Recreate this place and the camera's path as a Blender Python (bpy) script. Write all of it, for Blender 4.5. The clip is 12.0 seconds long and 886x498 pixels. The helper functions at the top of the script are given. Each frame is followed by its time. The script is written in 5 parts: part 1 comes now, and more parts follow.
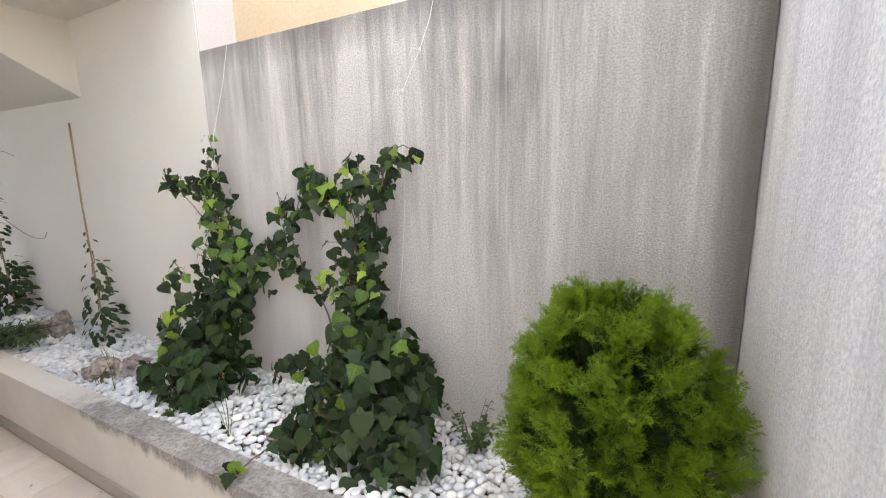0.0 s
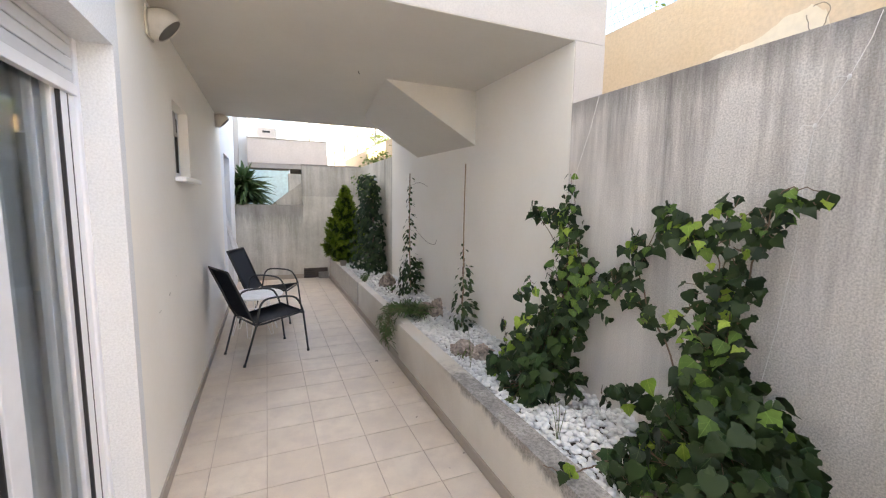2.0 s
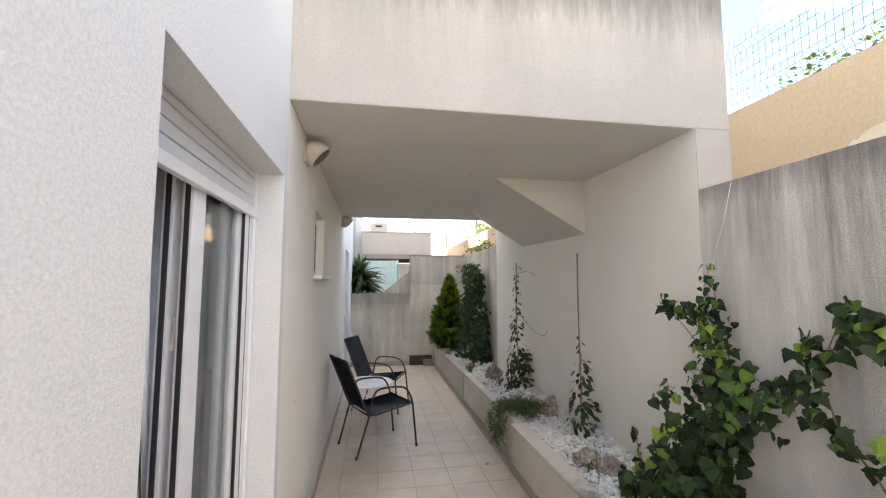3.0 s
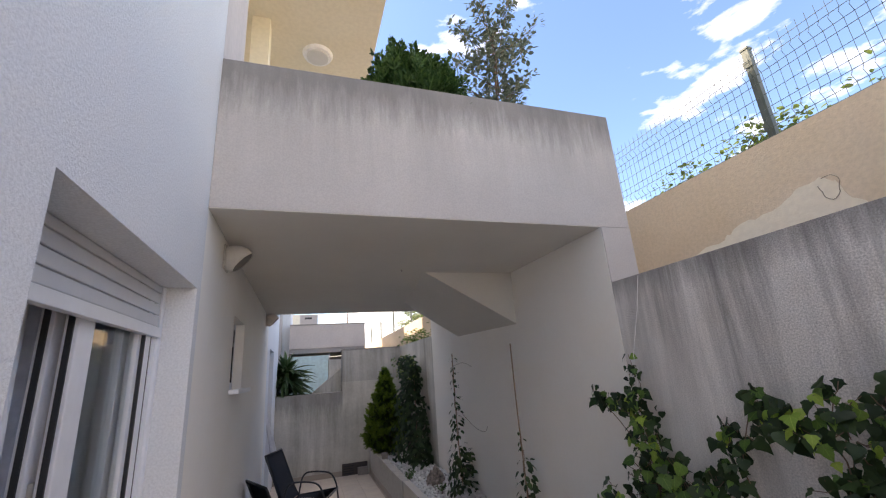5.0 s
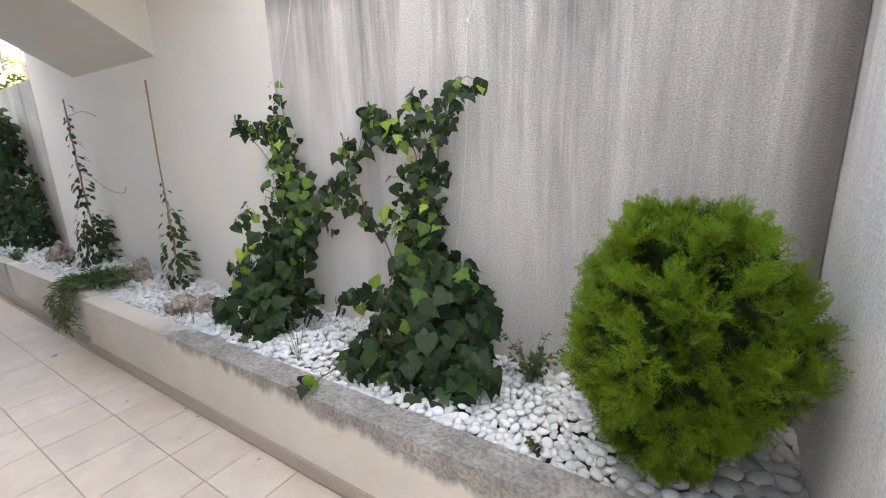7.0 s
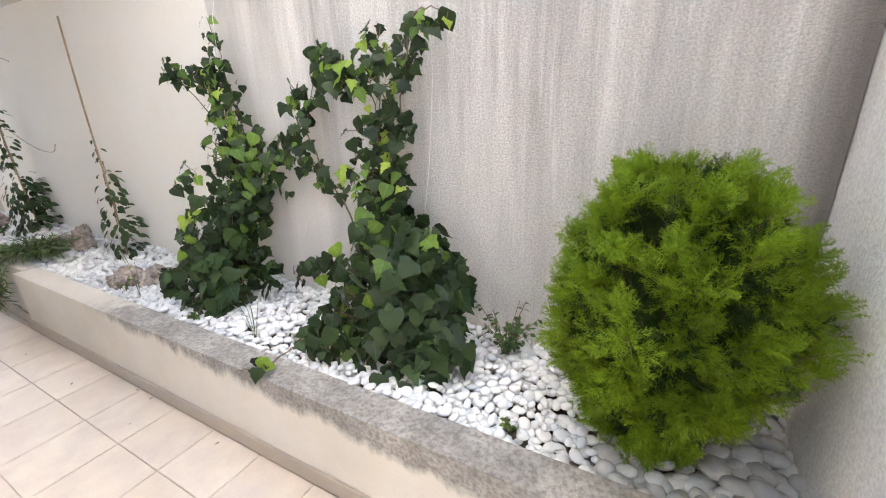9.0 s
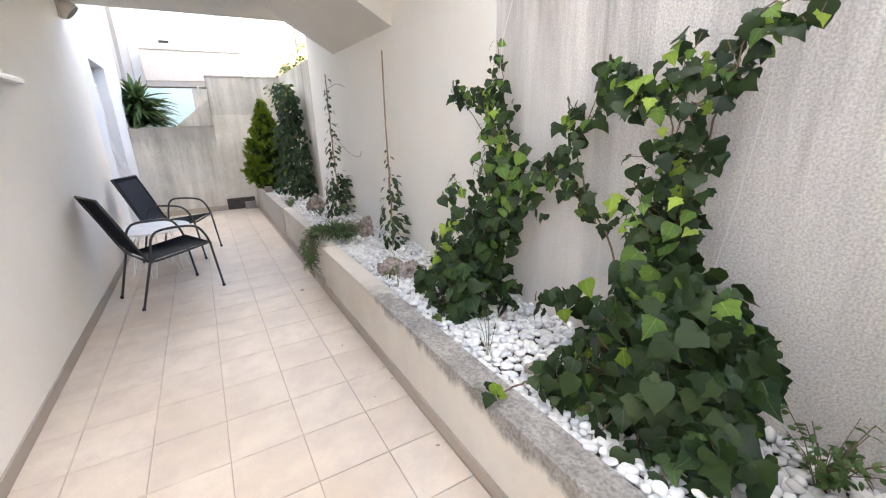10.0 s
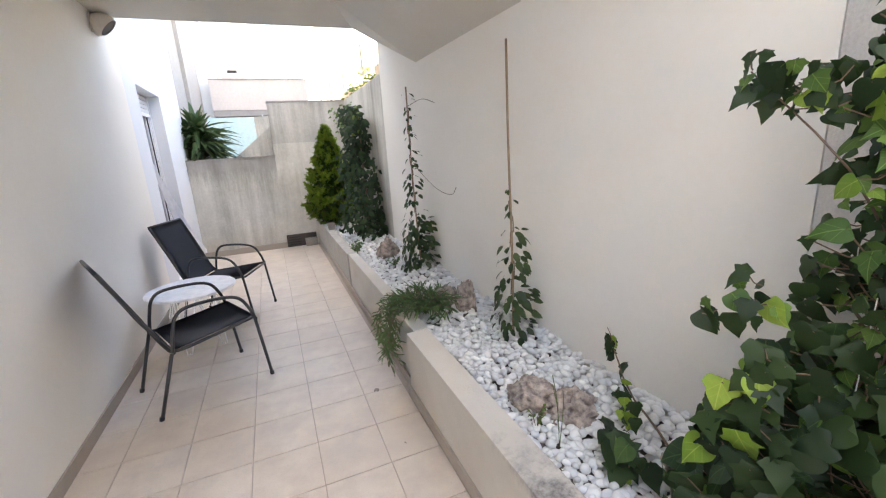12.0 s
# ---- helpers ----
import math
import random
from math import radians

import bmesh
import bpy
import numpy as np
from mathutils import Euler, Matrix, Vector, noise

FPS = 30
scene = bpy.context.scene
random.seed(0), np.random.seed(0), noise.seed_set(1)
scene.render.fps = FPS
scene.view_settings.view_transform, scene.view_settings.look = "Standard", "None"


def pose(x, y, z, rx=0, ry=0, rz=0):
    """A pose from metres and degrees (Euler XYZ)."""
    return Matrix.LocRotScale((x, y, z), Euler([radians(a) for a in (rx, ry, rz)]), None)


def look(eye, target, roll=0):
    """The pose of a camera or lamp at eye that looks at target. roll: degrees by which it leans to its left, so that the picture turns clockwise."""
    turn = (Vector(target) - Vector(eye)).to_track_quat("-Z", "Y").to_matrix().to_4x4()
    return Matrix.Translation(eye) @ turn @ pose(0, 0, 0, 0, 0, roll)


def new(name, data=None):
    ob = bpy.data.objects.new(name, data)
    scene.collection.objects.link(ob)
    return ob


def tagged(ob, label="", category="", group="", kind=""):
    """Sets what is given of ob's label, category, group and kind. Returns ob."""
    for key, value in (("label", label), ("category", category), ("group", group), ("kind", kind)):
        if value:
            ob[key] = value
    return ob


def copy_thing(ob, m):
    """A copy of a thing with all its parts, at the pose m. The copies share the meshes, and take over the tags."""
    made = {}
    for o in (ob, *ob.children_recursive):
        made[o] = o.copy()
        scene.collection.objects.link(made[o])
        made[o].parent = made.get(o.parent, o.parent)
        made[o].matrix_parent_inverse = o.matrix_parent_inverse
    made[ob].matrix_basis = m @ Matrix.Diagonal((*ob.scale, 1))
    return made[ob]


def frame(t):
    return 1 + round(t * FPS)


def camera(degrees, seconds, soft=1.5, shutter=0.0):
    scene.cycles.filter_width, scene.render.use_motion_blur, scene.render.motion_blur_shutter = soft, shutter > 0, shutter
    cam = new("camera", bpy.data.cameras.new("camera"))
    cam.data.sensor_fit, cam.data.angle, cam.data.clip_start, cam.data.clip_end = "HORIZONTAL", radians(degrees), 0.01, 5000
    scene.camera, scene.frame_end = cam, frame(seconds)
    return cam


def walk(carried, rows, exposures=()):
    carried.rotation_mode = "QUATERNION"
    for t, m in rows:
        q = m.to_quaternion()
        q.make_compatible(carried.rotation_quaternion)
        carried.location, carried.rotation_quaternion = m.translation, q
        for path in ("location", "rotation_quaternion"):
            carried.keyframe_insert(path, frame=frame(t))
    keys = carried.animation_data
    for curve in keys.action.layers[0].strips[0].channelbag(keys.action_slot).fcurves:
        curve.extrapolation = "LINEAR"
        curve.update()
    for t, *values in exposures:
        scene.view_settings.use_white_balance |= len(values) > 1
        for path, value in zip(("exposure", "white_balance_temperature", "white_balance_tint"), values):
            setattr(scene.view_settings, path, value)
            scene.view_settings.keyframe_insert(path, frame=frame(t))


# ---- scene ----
cam = camera(94.7, 12.0, soft=1.2)
PATH = [
    (0, (0.048, 0.055, 1.558), (1.8, 0.949, 1.195), -1.3),
    (0.5, (-0.091, 0.054, 1.593), (1.528, 1.206, 1.365), -1.9),
    (1, (-0.132, 0.059, 1.61), (1.286, 1.453, 1.389), -1.6),
    (1.5, (-0.182, 0.099, 1.607), (0.944, 1.735, 1.373), -0.2),
    (2, (-0.246, 0.136, 1.607), (0.541, 1.96, 1.374), 0.9),
    (2.5, (-0.33, 0.165, 1.62), (0.144, 2.105, 1.501), 0.8),
    (3, (-0.357, 0.167, 1.674), (-0.021, 2.131, 1.846), 0.0),
    (3.2, (-0.355, 0.163, 1.696), (-0.035, 2.116, 1.984), -0.3),
    (4.8, (-0.354, 0.154, 1.809), (0.169, 1.971, 2.462), -4.7),
    (5, (-0.33, 0.16, 1.78), (0.308, 1.971, 2.341), -4.2),
    (5.5, (-0.289, 0.168, 1.676), (0.628, 1.917, 1.988), -2.5),
    (6, (-0.202, 0.176, 1.507), (0.977, 1.79, 1.588), -0.5),
    (6.5, (-0.144, 0.155, 1.457), (1.295, 1.526, 1.233), -1.4),
    (7, (-0.071, 0.109, 1.375), (1.573, 1.152, 0.917), -1.6),
    (7.2, (-0.029, 0.086, 1.373), (1.658, 0.998, 0.807), -2.2),
    (8.8, (0.1, 0.138, 1.368), (1.8, 0.935, 0.679), -2.2),
    (9, (0.115, 0.169, 1.362), (1.755, 1.096, 0.692), -2.0),
    (9.5, (0.166, 0.272, 1.377), (1.474, 1.643, 0.738), -2.2),
    (10, (0.133, 0.401, 1.401), (1.08, 2.062, 0.813), -1.8),
    (10.5, (0.099, 0.637, 1.425), (0.998, 2.355, 0.933), -0.8),
    (11, (0.139, 0.951, 1.437), (0.958, 2.729, 1.025), -1.6),
    (11.5, (0.22, 1.328, 1.456), (0.874, 3.179, 1.075), -2.0),
    (12, (0.3, 1.727, 1.45), (1.028, 3.526, 0.966), -3.6),
]
EXPOSURES = [(0.0, 3.42, 9000, 14.5), (1.5, 3.13, 9000, 15), (2.5, 2.88, 9300, 14.5), (3.2, 2.62, 9400, 14.5), (5.0, 1.79, 8100, 19), (5.5, 2.10, 8100, 17.5), (6.0, 2.45, 8350, 16), (6.5, 2.87, 8400, 14), (7.2, 3.42, 8450, 13), (9.0, 3.73, 8950, 14.5), (10.0, 3.61, 8800, 14.5), (12.0, 3.46, 8800, 15)]
walk(cam, [(t, look(eye, target, roll)) for t, eye, target, roll in PATH], EXPOSURES)

TAU = 2 * math.pi

# ---- world, sun, exposure ----
world = bpy.data.worlds.new("sky")
scene.world = world
world.use_nodes = True
wn, wl = world.node_tree.nodes, world.node_tree.links
wn.clear()
w_out = wn.new("ShaderNodeOutputWorld")
w_bg = wn.new("ShaderNodeBackground")
w_sky = wn.new("ShaderNodeTexSky")
w_sky.sky_type = "NISHITA"
w_sky.sun_disc = False
w_sky.sun_elevation = radians(54)
w_sky.sun_rotation = radians(-65)
w_sky.air_density, w_sky.dust_density, w_sky.ozone_density = 0.9, 0.3, 3.2
w_bg.inputs["Strength"].default_value = 0.15
w_co = wn.new("ShaderNodeTexCoord")
w_map = wn.new("ShaderNodeMapping")
w_map.inputs["Scale"].default_value = (1.6, 1.6, 4.2)
w_map.inputs["Location"].default_value = (2.1, 0.4, 0.15)
w_noise = wn.new("ShaderNodeTexNoise")
w_noise.inputs["Scale"].default_value = 1.5
w_noise.inputs["Detail"].default_value = 9
w_noise.inputs["Roughness"].default_value = 0.55
w_ramp = wn.new("ShaderNodeValToRGB")
w_ramp.color_ramp.elements[0].position = 0.50
w_ramp.color_ramp.elements[1].position = 0.66
w_mix = wn.new("ShaderNodeMix")
w_mix.data_type = "RGBA"
w_mix.inputs[7].default_value = (9.5, 9.4, 9.3, 1)
wl.new(w_co.outputs["Generated"], w_map.inputs["Vector"])
wl.new(w_map.outputs["Vector"], w_noise.inputs["Vector"])
wl.new(w_noise.outputs["Fac"], w_ramp.inputs["Fac"])
wl.new(w_ramp.outputs["Color"], w_mix.inputs[0])
w_deep = wn.new("ShaderNodeHueSaturation")
w_deep.inputs["Saturation"].default_value = 1.10
w_deep.inputs["Value"].default_value = 0.94
wl.new(w_sky.outputs["Color"], w_deep.inputs["Color"])
wl.new(w_deep.outputs["Color"], w_mix.inputs[6])
wl.new(w_mix.outputs[2], w_bg.inputs["Color"])
wl.new(w_bg.outputs["Background"], w_out.inputs["Surface"])

SUN_FROM = Vector((-math.cos(radians(54)) * math.sin(radians(65)), math.cos(radians(54)) * math.cos(radians(65)), math.sin(radians(54))))
sun = new("sun", bpy.data.lights.new("sun", "SUN"))
sun.data.energy = 4.2
sun.data.angle = radians(0.6)
sun.data.color = (1.0, 0.95, 0.87)
sun.matrix_world = look(SUN_FROM * 30, (0, 0, 0))


# ---- materials ----
def mat_new(name, rough=0.8, metal=0.0, spec=0.4):
    m = bpy.data.materials.new(name)
    m.use_nodes = True
    b = m.node_tree.nodes["Principled BSDF"]
    b.inputs["Roughness"].default_value = rough
    b.inputs["Metallic"].default_value = metal
    b.inputs["Specular IOR Level"].default_value = spec
    return m, b, m.node_tree.nodes, m.node_tree.links


def rgb(c):
    return (*c, 1.0) if len(c) == 3 else c


def noise_at(n, l, scale, stretch=(1, 1, 1), detail=6, rough=0.6, offset=(0, 0, 0), coords="Object"):
    co = n.new("ShaderNodeTexCoord")
    mp = n.new("ShaderNodeMapping")
    mp.inputs["Scale"].default_value = stretch
    mp.inputs["Location"].default_value = offset
    tx = n.new("ShaderNodeTexNoise")
    tx.inputs["Scale"].default_value = scale
    tx.inputs["Detail"].default_value = detail
    tx.inputs["Roughness"].default_value = rough
    l.new(co.outputs[coords], mp.inputs["Vector"])
    l.new(mp.outputs["Vector"], tx.inputs["Vector"])
    return tx.outputs["Fac"]


def span(n, l, value, a, b, lo=0.0, hi=1.0):
    r = n.new("ShaderNodeMapRange")
    r.inputs["From Min"].default_value, r.inputs["From Max"].default_value = a, b
    r.inputs["To Min"].default_value, r.inputs["To Max"].default_value = lo, hi
    l.new(value, r.inputs["Value"])
    return r.outputs["Result"]


def mix(n, l, fac, a, b):
    m = n.new("ShaderNodeMix")
    m.data_type = "RGBA"
    for k, v in ((0, fac), (6, a), (7, b)):
        if hasattr(v, "is_output"):
            l.new(v, m.inputs[k])
        else:
            m.inputs[k].default_value = rgb(v) if k else v
    return m.outputs[2]


def maths(n, l, op, a, b=0.0):
    m = n.new("ShaderNodeMath")
    m.operation = op
    for k, v in ((0, a), (1, b)):
        if hasattr(v, "is_output"):
            l.new(v, m.inputs[k])
        else:
            m.inputs[k].default_value = v
    return m.outputs[0]


def height_z(n, l):
    co = n.new("ShaderNodeTexCoord")
    sp = n.new("ShaderNodeSeparateXYZ")
    l.new(co.outputs["Object"], sp.inputs[0])
    return sp.outputs["Z"]


def bump(n, l, b, value, strength, distance):
    bp = n.new("ShaderNodeBump")
    bp.inputs["Strength"].default_value = strength
    bp.inputs["Distance"].default_value = distance
    l.new(value, bp.inputs["Height"])
    l.new(bp.outputs["Normal"], b.inputs["Normal"])


def plaster(name, base, tint, grain=55, depth=0.004, streak=0.0, streak_colour=(0.2, 0.19, 0.19), top=None, rough=0.85, speck=0.12, run=1.0, relief_strength=0.7, patch_floor=0.15, smooth_past=None, seam=None, lip=None, lift=(0.40, 0.66)):
    """Painted render: two scales of tone, sprayed grain, and rain streaks that grow towards the height top."""
    m, b, n, l = mat_new(name, rough, spec=0.25)
    col = mix(n, l, span(n, l, noise_at(n, l, 1.3, detail=4), 0.3, 0.7), base, tint)
    fine = noise_at(n, l, grain, detail=3, rough=0.5)
    if smooth_past:
        co = n.new("ShaderNodeTexCoord")
        sp = n.new("ShaderNodeSeparateXYZ")
        l.new(co.outputs["Object"], sp.inputs[0])
        way = maths(n, l, "SUBTRACT", sp.outputs["Y"], maths(n, l, "MULTIPLY", sp.outputs["Z"], 0.35))
        keep = span(n, l, maths(n, l, "ADD", way, noise_at(n, l, 4, detail=3)), smooth_past[0] + 0.5, smooth_past[1] + 0.5, 1.0, 0.22)
        fine = maths(n, l, "ADD", maths(n, l, "MULTIPLY", maths(n, l, "SUBTRACT", fine, 0.6), keep), 0.6)
        # paler further along the wall and lower down
        paler_low = maths(n, l, "MULTIPLY", span(n, l, way, smooth_past[0], smooth_past[1], 0.0, 0.6), span(n, l, sp.outputs["Z"], 0.9, 1.9, 1.0, 0.2))
        col = mix(n, l, paler_low, col, (0.86, 0.815, 0.765))
    col = mix(n, l, span(n, l, fine, 0.35, 0.62, speck, 0.0), col, tuple(c * 0.45 for c in base))
    if streak > 0:
        s1 = noise_at(n, l, 4.2 * run, (1, 1, 0.09), 8, 0.66)
        s2 = noise_at(n, l, 20 * run, (1, 1, 0.07), 6, 0.75, (3, 1, 0))
        patch = noise_at(n, l, 1.6, (1, 1, 0.6), 5, 0.6, (7, 2, 1))
        both = maths(n, l, "ADD", maths(n, l, "MULTIPLY", s1, 0.68), maths(n, l, "MULTIPLY", s2, 0.32))
        amount = span(n, l, both, lift[0], lift[1])
        if smooth_past:
            amount = maths(n, l, "MULTIPLY", amount, span(n, l, way, smooth_past[0], smooth_past[1], 1.0, 0.4))
        amount = maths(n, l, "MULTIPLY", amount, span(n, l, patch, 0.32, 0.62, patch_floor, 1.0))
        if top:
            grow = span(n, l, height_z(n, l), top[0], top[1], top[2], 1.0)
            amount = maths(n, l, "MULTIPLY", amount, grow)
        col = mix(n, l, maths(n, l, "MULTIPLY", amount, streak), col, streak_colour)
    if lip:
        # dark weathered band with short drips along the wall's top
        ragged = maths(n, l, "MULTIPLY", noise_at(n, l, 13, (1, 1, 0.14), 6, 0.75, (6, 1, 0)), lip[1])
        col = mix(n, l, span(n, l, maths(n, l, "ADD", height_z(n, l), ragged), lip[0], lip[0] + 0.4 * lip[1], 0.0, lip[2]), col, (0.15, 0.14, 0.135))
    if seam:
        # pale lime runs
        pale = maths(n, l, "MULTIPLY", span(n, l, noise_at(n, l, 17, (1, 1, 0.035), 5, 0.7, (2, 9, 0)), 0.54, 0.68, 0.0, 0.5), span(n, l, noise_at(n, l, 2.2, (1, 1, 0.7), 4, 0.6, (4, 4, 4)), 0.4, 0.6))
        col = mix(n, l, pale, col, (0.90, 0.87, 0.84))
        # brown run-off over the wall's end stretch, stronger higher up and towards the joint
        co = n.new("ShaderNodeTexCoord")
        sp = n.new("ShaderNodeSeparateXYZ")
        l.new(co.outputs["Object"], sp.inputs[0])
        wob = maths(n, l, "MULTIPLY", maths(n, l, "SUBTRACT", noise_at(n, l, 3.0, (1, 1, 0.35), 6, 0.7, (5, 5, 5)), 0.5), 0.5)
        way = maths(n, l, "ADD", sp.outputs["Y"], wob)
        wide = maths(n, l, "MULTIPLY", span(n, l, way, seam - 0.02, seam + 1.3, 0.62, 0.0), span(n, l, sp.outputs["Z"], 0.7, 2.1, 0.15, 1.0))
        runs = span(n, l, noise_at(n, l, 9, (1, 1, 0.05), 6, 0.7, (8, 3, 0)), 0.36, 0.62, 0.25, 1.0)
        col = mix(n, l, maths(n, l, "MULTIPLY", wide, runs), col, (0.30, 0.265, 0.235))
        # narrow dark band with a wavy edge along the joint with the next wall
        edge = maths(n, l, "ADD", sp.outputs["Y"], maths(n, l, "MULTIPLY", wob, 0.12))
        col = mix(n, l, span(n, l, edge, seam + 0.02, seam + 0.13, 0.85, 0.0), col, (0.15, 0.13, 0.12))
    l.new(col, b.inputs["Base Color"])
    relief = maths(n, l, "ADD", maths(n, l, "MULTIPLY", fine, 0.6), maths(n, l, "MULTIPLY", noise_at(n, l, grain * 2.3, detail=2), 0.4))
    bump(n, l, b, relief, relief_strength, depth)
    return m


M = {}
M["grey_wall"] = plaster("sprayed_grey_render", (0.73, 0.69, 0.655), (0.84, 0.80, 0.76), 135, 0.0065, 0.88, (0.17, 0.16, 0.155), (0.4, 2.1, 0.16), speck=0.5, relief_strength=1.0, patch_floor=0.4, lift=(0.43, 0.59), smooth_past=(0.8, 1.9), seam=-0.235, lip=(2.27, 0.34, 0.55))
M["side_wall"] = plaster("sprayed_pale_render", (0.87, 0.85, 0.83), (0.90, 0.88, 0.86), 92, 0.009, 0.8, (0.42, 0.40, 0.39), (0.3, 2.6, 0.4), speck=0.35, lift=(0.45, 0.585))
M["house_front"] = plaster("white_blue_render", (0.74, 0.752, 0.762), (0.78, 0.788, 0.79), 115, 0.0055, speck=0.2, relief_strength=0.65)
M["smooth_front"] = plaster("smooth_blue_white_paint", (0.72, 0.75, 0.79), (0.76, 0.785, 0.81), 40, 0.0015, speck=0.03)
M["neighbour_grey"] = plaster("neighbour_grey_render", (0.34, 0.32, 0.305), (0.39, 0.365, 0.35), 20, 0.002, 0.3, (0.3, 0.28, 0.27), run=0.4)
M["passage"] = plaster("smooth_cream_paint", (0.85, 0.81, 0.745), (0.88, 0.85, 0.795), 30, 0.0012, speck=0.02)
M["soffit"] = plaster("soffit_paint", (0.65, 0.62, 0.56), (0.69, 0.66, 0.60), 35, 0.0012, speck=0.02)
M["parapet"] = plaster("weathered_parapet_render", (0.46, 0.43, 0.405), (0.53, 0.495, 0.465), 110, 0.0025, 0.9, (0.20, 0.19, 0.185), (2.75, 3.55, 0.0), lip=(3.53, 0.62, 0.68), speck=0.16, run=0.9, patch_floor=0.75)
M["yellow"] = plaster("ochre_render", (0.72, 0.55, 0.36), (0.79, 0.63, 0.45), 40, 0.006, 0.25, (0.6, 0.5, 0.42), speck=0.15, run=0.5)
M["bare"] = plaster("bare_lime_patch", (0.86, 0.75, 0.58), (0.88, 0.79, 0.64), 25, 0.004, speck=0.1)
M["far_wall"] = plaster("stained_concrete_render", (0.50, 0.48, 0.42), (0.76, 0.725, 0.67), 30, 0.004, 1.0, (0.17, 0.155, 0.115), (0.0, 2.0, 0.55), speck=0.12, run=0.7, patch_floor=0.2)
M["far_low"] = plaster("stained_low_wall_render", (0.50, 0.48, 0.42), (0.76, 0.725, 0.67), 30, 0.004, 1.0, (0.17, 0.155, 0.115), (0.0, 2.0, 0.6), speck=0.12, run=0.7, patch_floor=0.25, lip=(1.36, 0.62, 0.55))
M["far_band"] = plaster("weathered_grey_render_band", (0.42, 0.40, 0.36), (0.60, 0.57, 0.52), 30, 0.004, 1.0, (0.15, 0.14, 0.11), (0.9, 2.4, 0.6), speck=0.12, run=0.7, patch_floor=0.4)
M["kerb_top"] = plaster("bare_concrete_top", (0.30, 0.28, 0.26), (0.38, 0.355, 0.33), 70, 0.004, speck=0.4)
M["planter"] = plaster("cream_planter_paint", (0.62, 0.57, 0.50), (0.68, 0.63, 0.56), 25, 0.002, speck=0.04)
M["planter_worn"] = plaster("worn_planter_paint", (0.46, 0.43, 0.39), (0.54, 0.51, 0.46), 35, 0.003, 0.6, (0.24, 0.22, 0.2), (0.2, 0.4, 0.1), speck=0.2)


def kerb_material():
    """Cream paint that has weathered away to bare concrete along the top of the near stretch."""
    m, b, n, l = mat_new("kerb_paint_and_concrete", 0.85, spec=0.25)
    co = n.new("ShaderNodeTexCoord")
    sp = n.new("ShaderNodeSeparateXYZ")
    l.new(co.outputs["Object"], sp.inputs[0])
    fine = noise_at(n, l, 70, detail=3)
    paint = mix(n, l, span(n, l, noise_at(n, l, 2.0, detail=5), 0.3, 0.7), (0.60, 0.55, 0.48), (0.70, 0.655, 0.59))
    bare = mix(n, l, span(n, l, noise_at(n, l, 9, detail=6), 0.3, 0.7), (0.25, 0.235, 0.215), (0.47, 0.435, 0.40))
    bare = mix(n, l, span(n, l, fine, 0.35, 0.6, 0.6, 0.0), bare, (0.12, 0.11, 0.10))
    edge = noise_at(n, l, 5, (1, 1, 0.25), 5, 0.65)
    edge = maths(n, l, "ADD", maths(n, l, "MULTIPLY", edge, 0.20), maths(n, l, "MULTIPLY", noise_at(n, l, 30, (1, 1, 0.5), 4), 0.05))
    limit = span(n, l, sp.outputs["Y"], 0.2, 2.5, 0.16, 0.255)
    low = maths(n, l, "ADD", limit, edge)
    f = span(n, l, maths(n, l, "SUBTRACT", sp.outputs["Z"], low), -0.022, 0.022)
    near = span(n, l, maths(n, l, "ADD", sp.outputs["Y"], maths(n, l, "MULTIPLY", edge, 4.0)), 3.05, 3.35, 1.0, 0.0)
    l.new(mix(n, l, maths(n, l, "MULTIPLY", f, near), paint, bare), b.inputs["Base Color"])
    bump(n, l, b, fine, 0.8, 0.004)
    return m


M["planter"] = kerb_material()
M["skirting"] = plaster("taupe_skirting_tile", (0.37, 0.315, 0.265), (0.43, 0.37, 0.315), 20, 0.0006, rough=0.5, speck=0.05)
M["grout"] = plaster("grout", (0.38, 0.31, 0.255), (0.52, 0.44, 0.37), 60, 0.001)
M["soil"] = plaster("soil", (0.10, 0.085, 0.07), (0.16, 0.14, 0.12), 30, 0.01, speck=0.3)
M["interior"] = plaster("interior_paint", (0.72, 0.71, 0.73), (0.76, 0.75, 0.77), 20, 0.0005)
M["earth"] = plaster("dry_ground", (0.22, 0.18, 0.13), (0.30, 0.25, 0.18), 12, 0.01)
M["neighbour"] = plaster("neighbour_render", (0.56, 0.50, 0.475), (0.62, 0.56, 0.53), 20, 0.002, 0.3, (0.4, 0.38, 0.36), run=0.4)
M["neighbour_ochre"] = plaster("neighbour_ochre_render", (0.78, 0.71, 0.56), (0.81, 0.75, 0.62), 20, 0.002)


def plain(name, colour, rough=0.5, metal=0.0, spec=0.5, vary=0.12, scale=14, relief=0.0):
    m, b, n, l = mat_new(name, rough, metal, spec)
    f = noise_at(n, l, scale, detail=5)
    l.new(mix(n, l, span(n, l, f, 0.3, 0.7), tuple(c * (1 - vary) for c in colour), tuple(min(1, c * (1 + vary)) for c in colour)), b.inputs["Base Color"])
    if relief:
        bump(n, l, b, f, 0.6, relief)
    return m


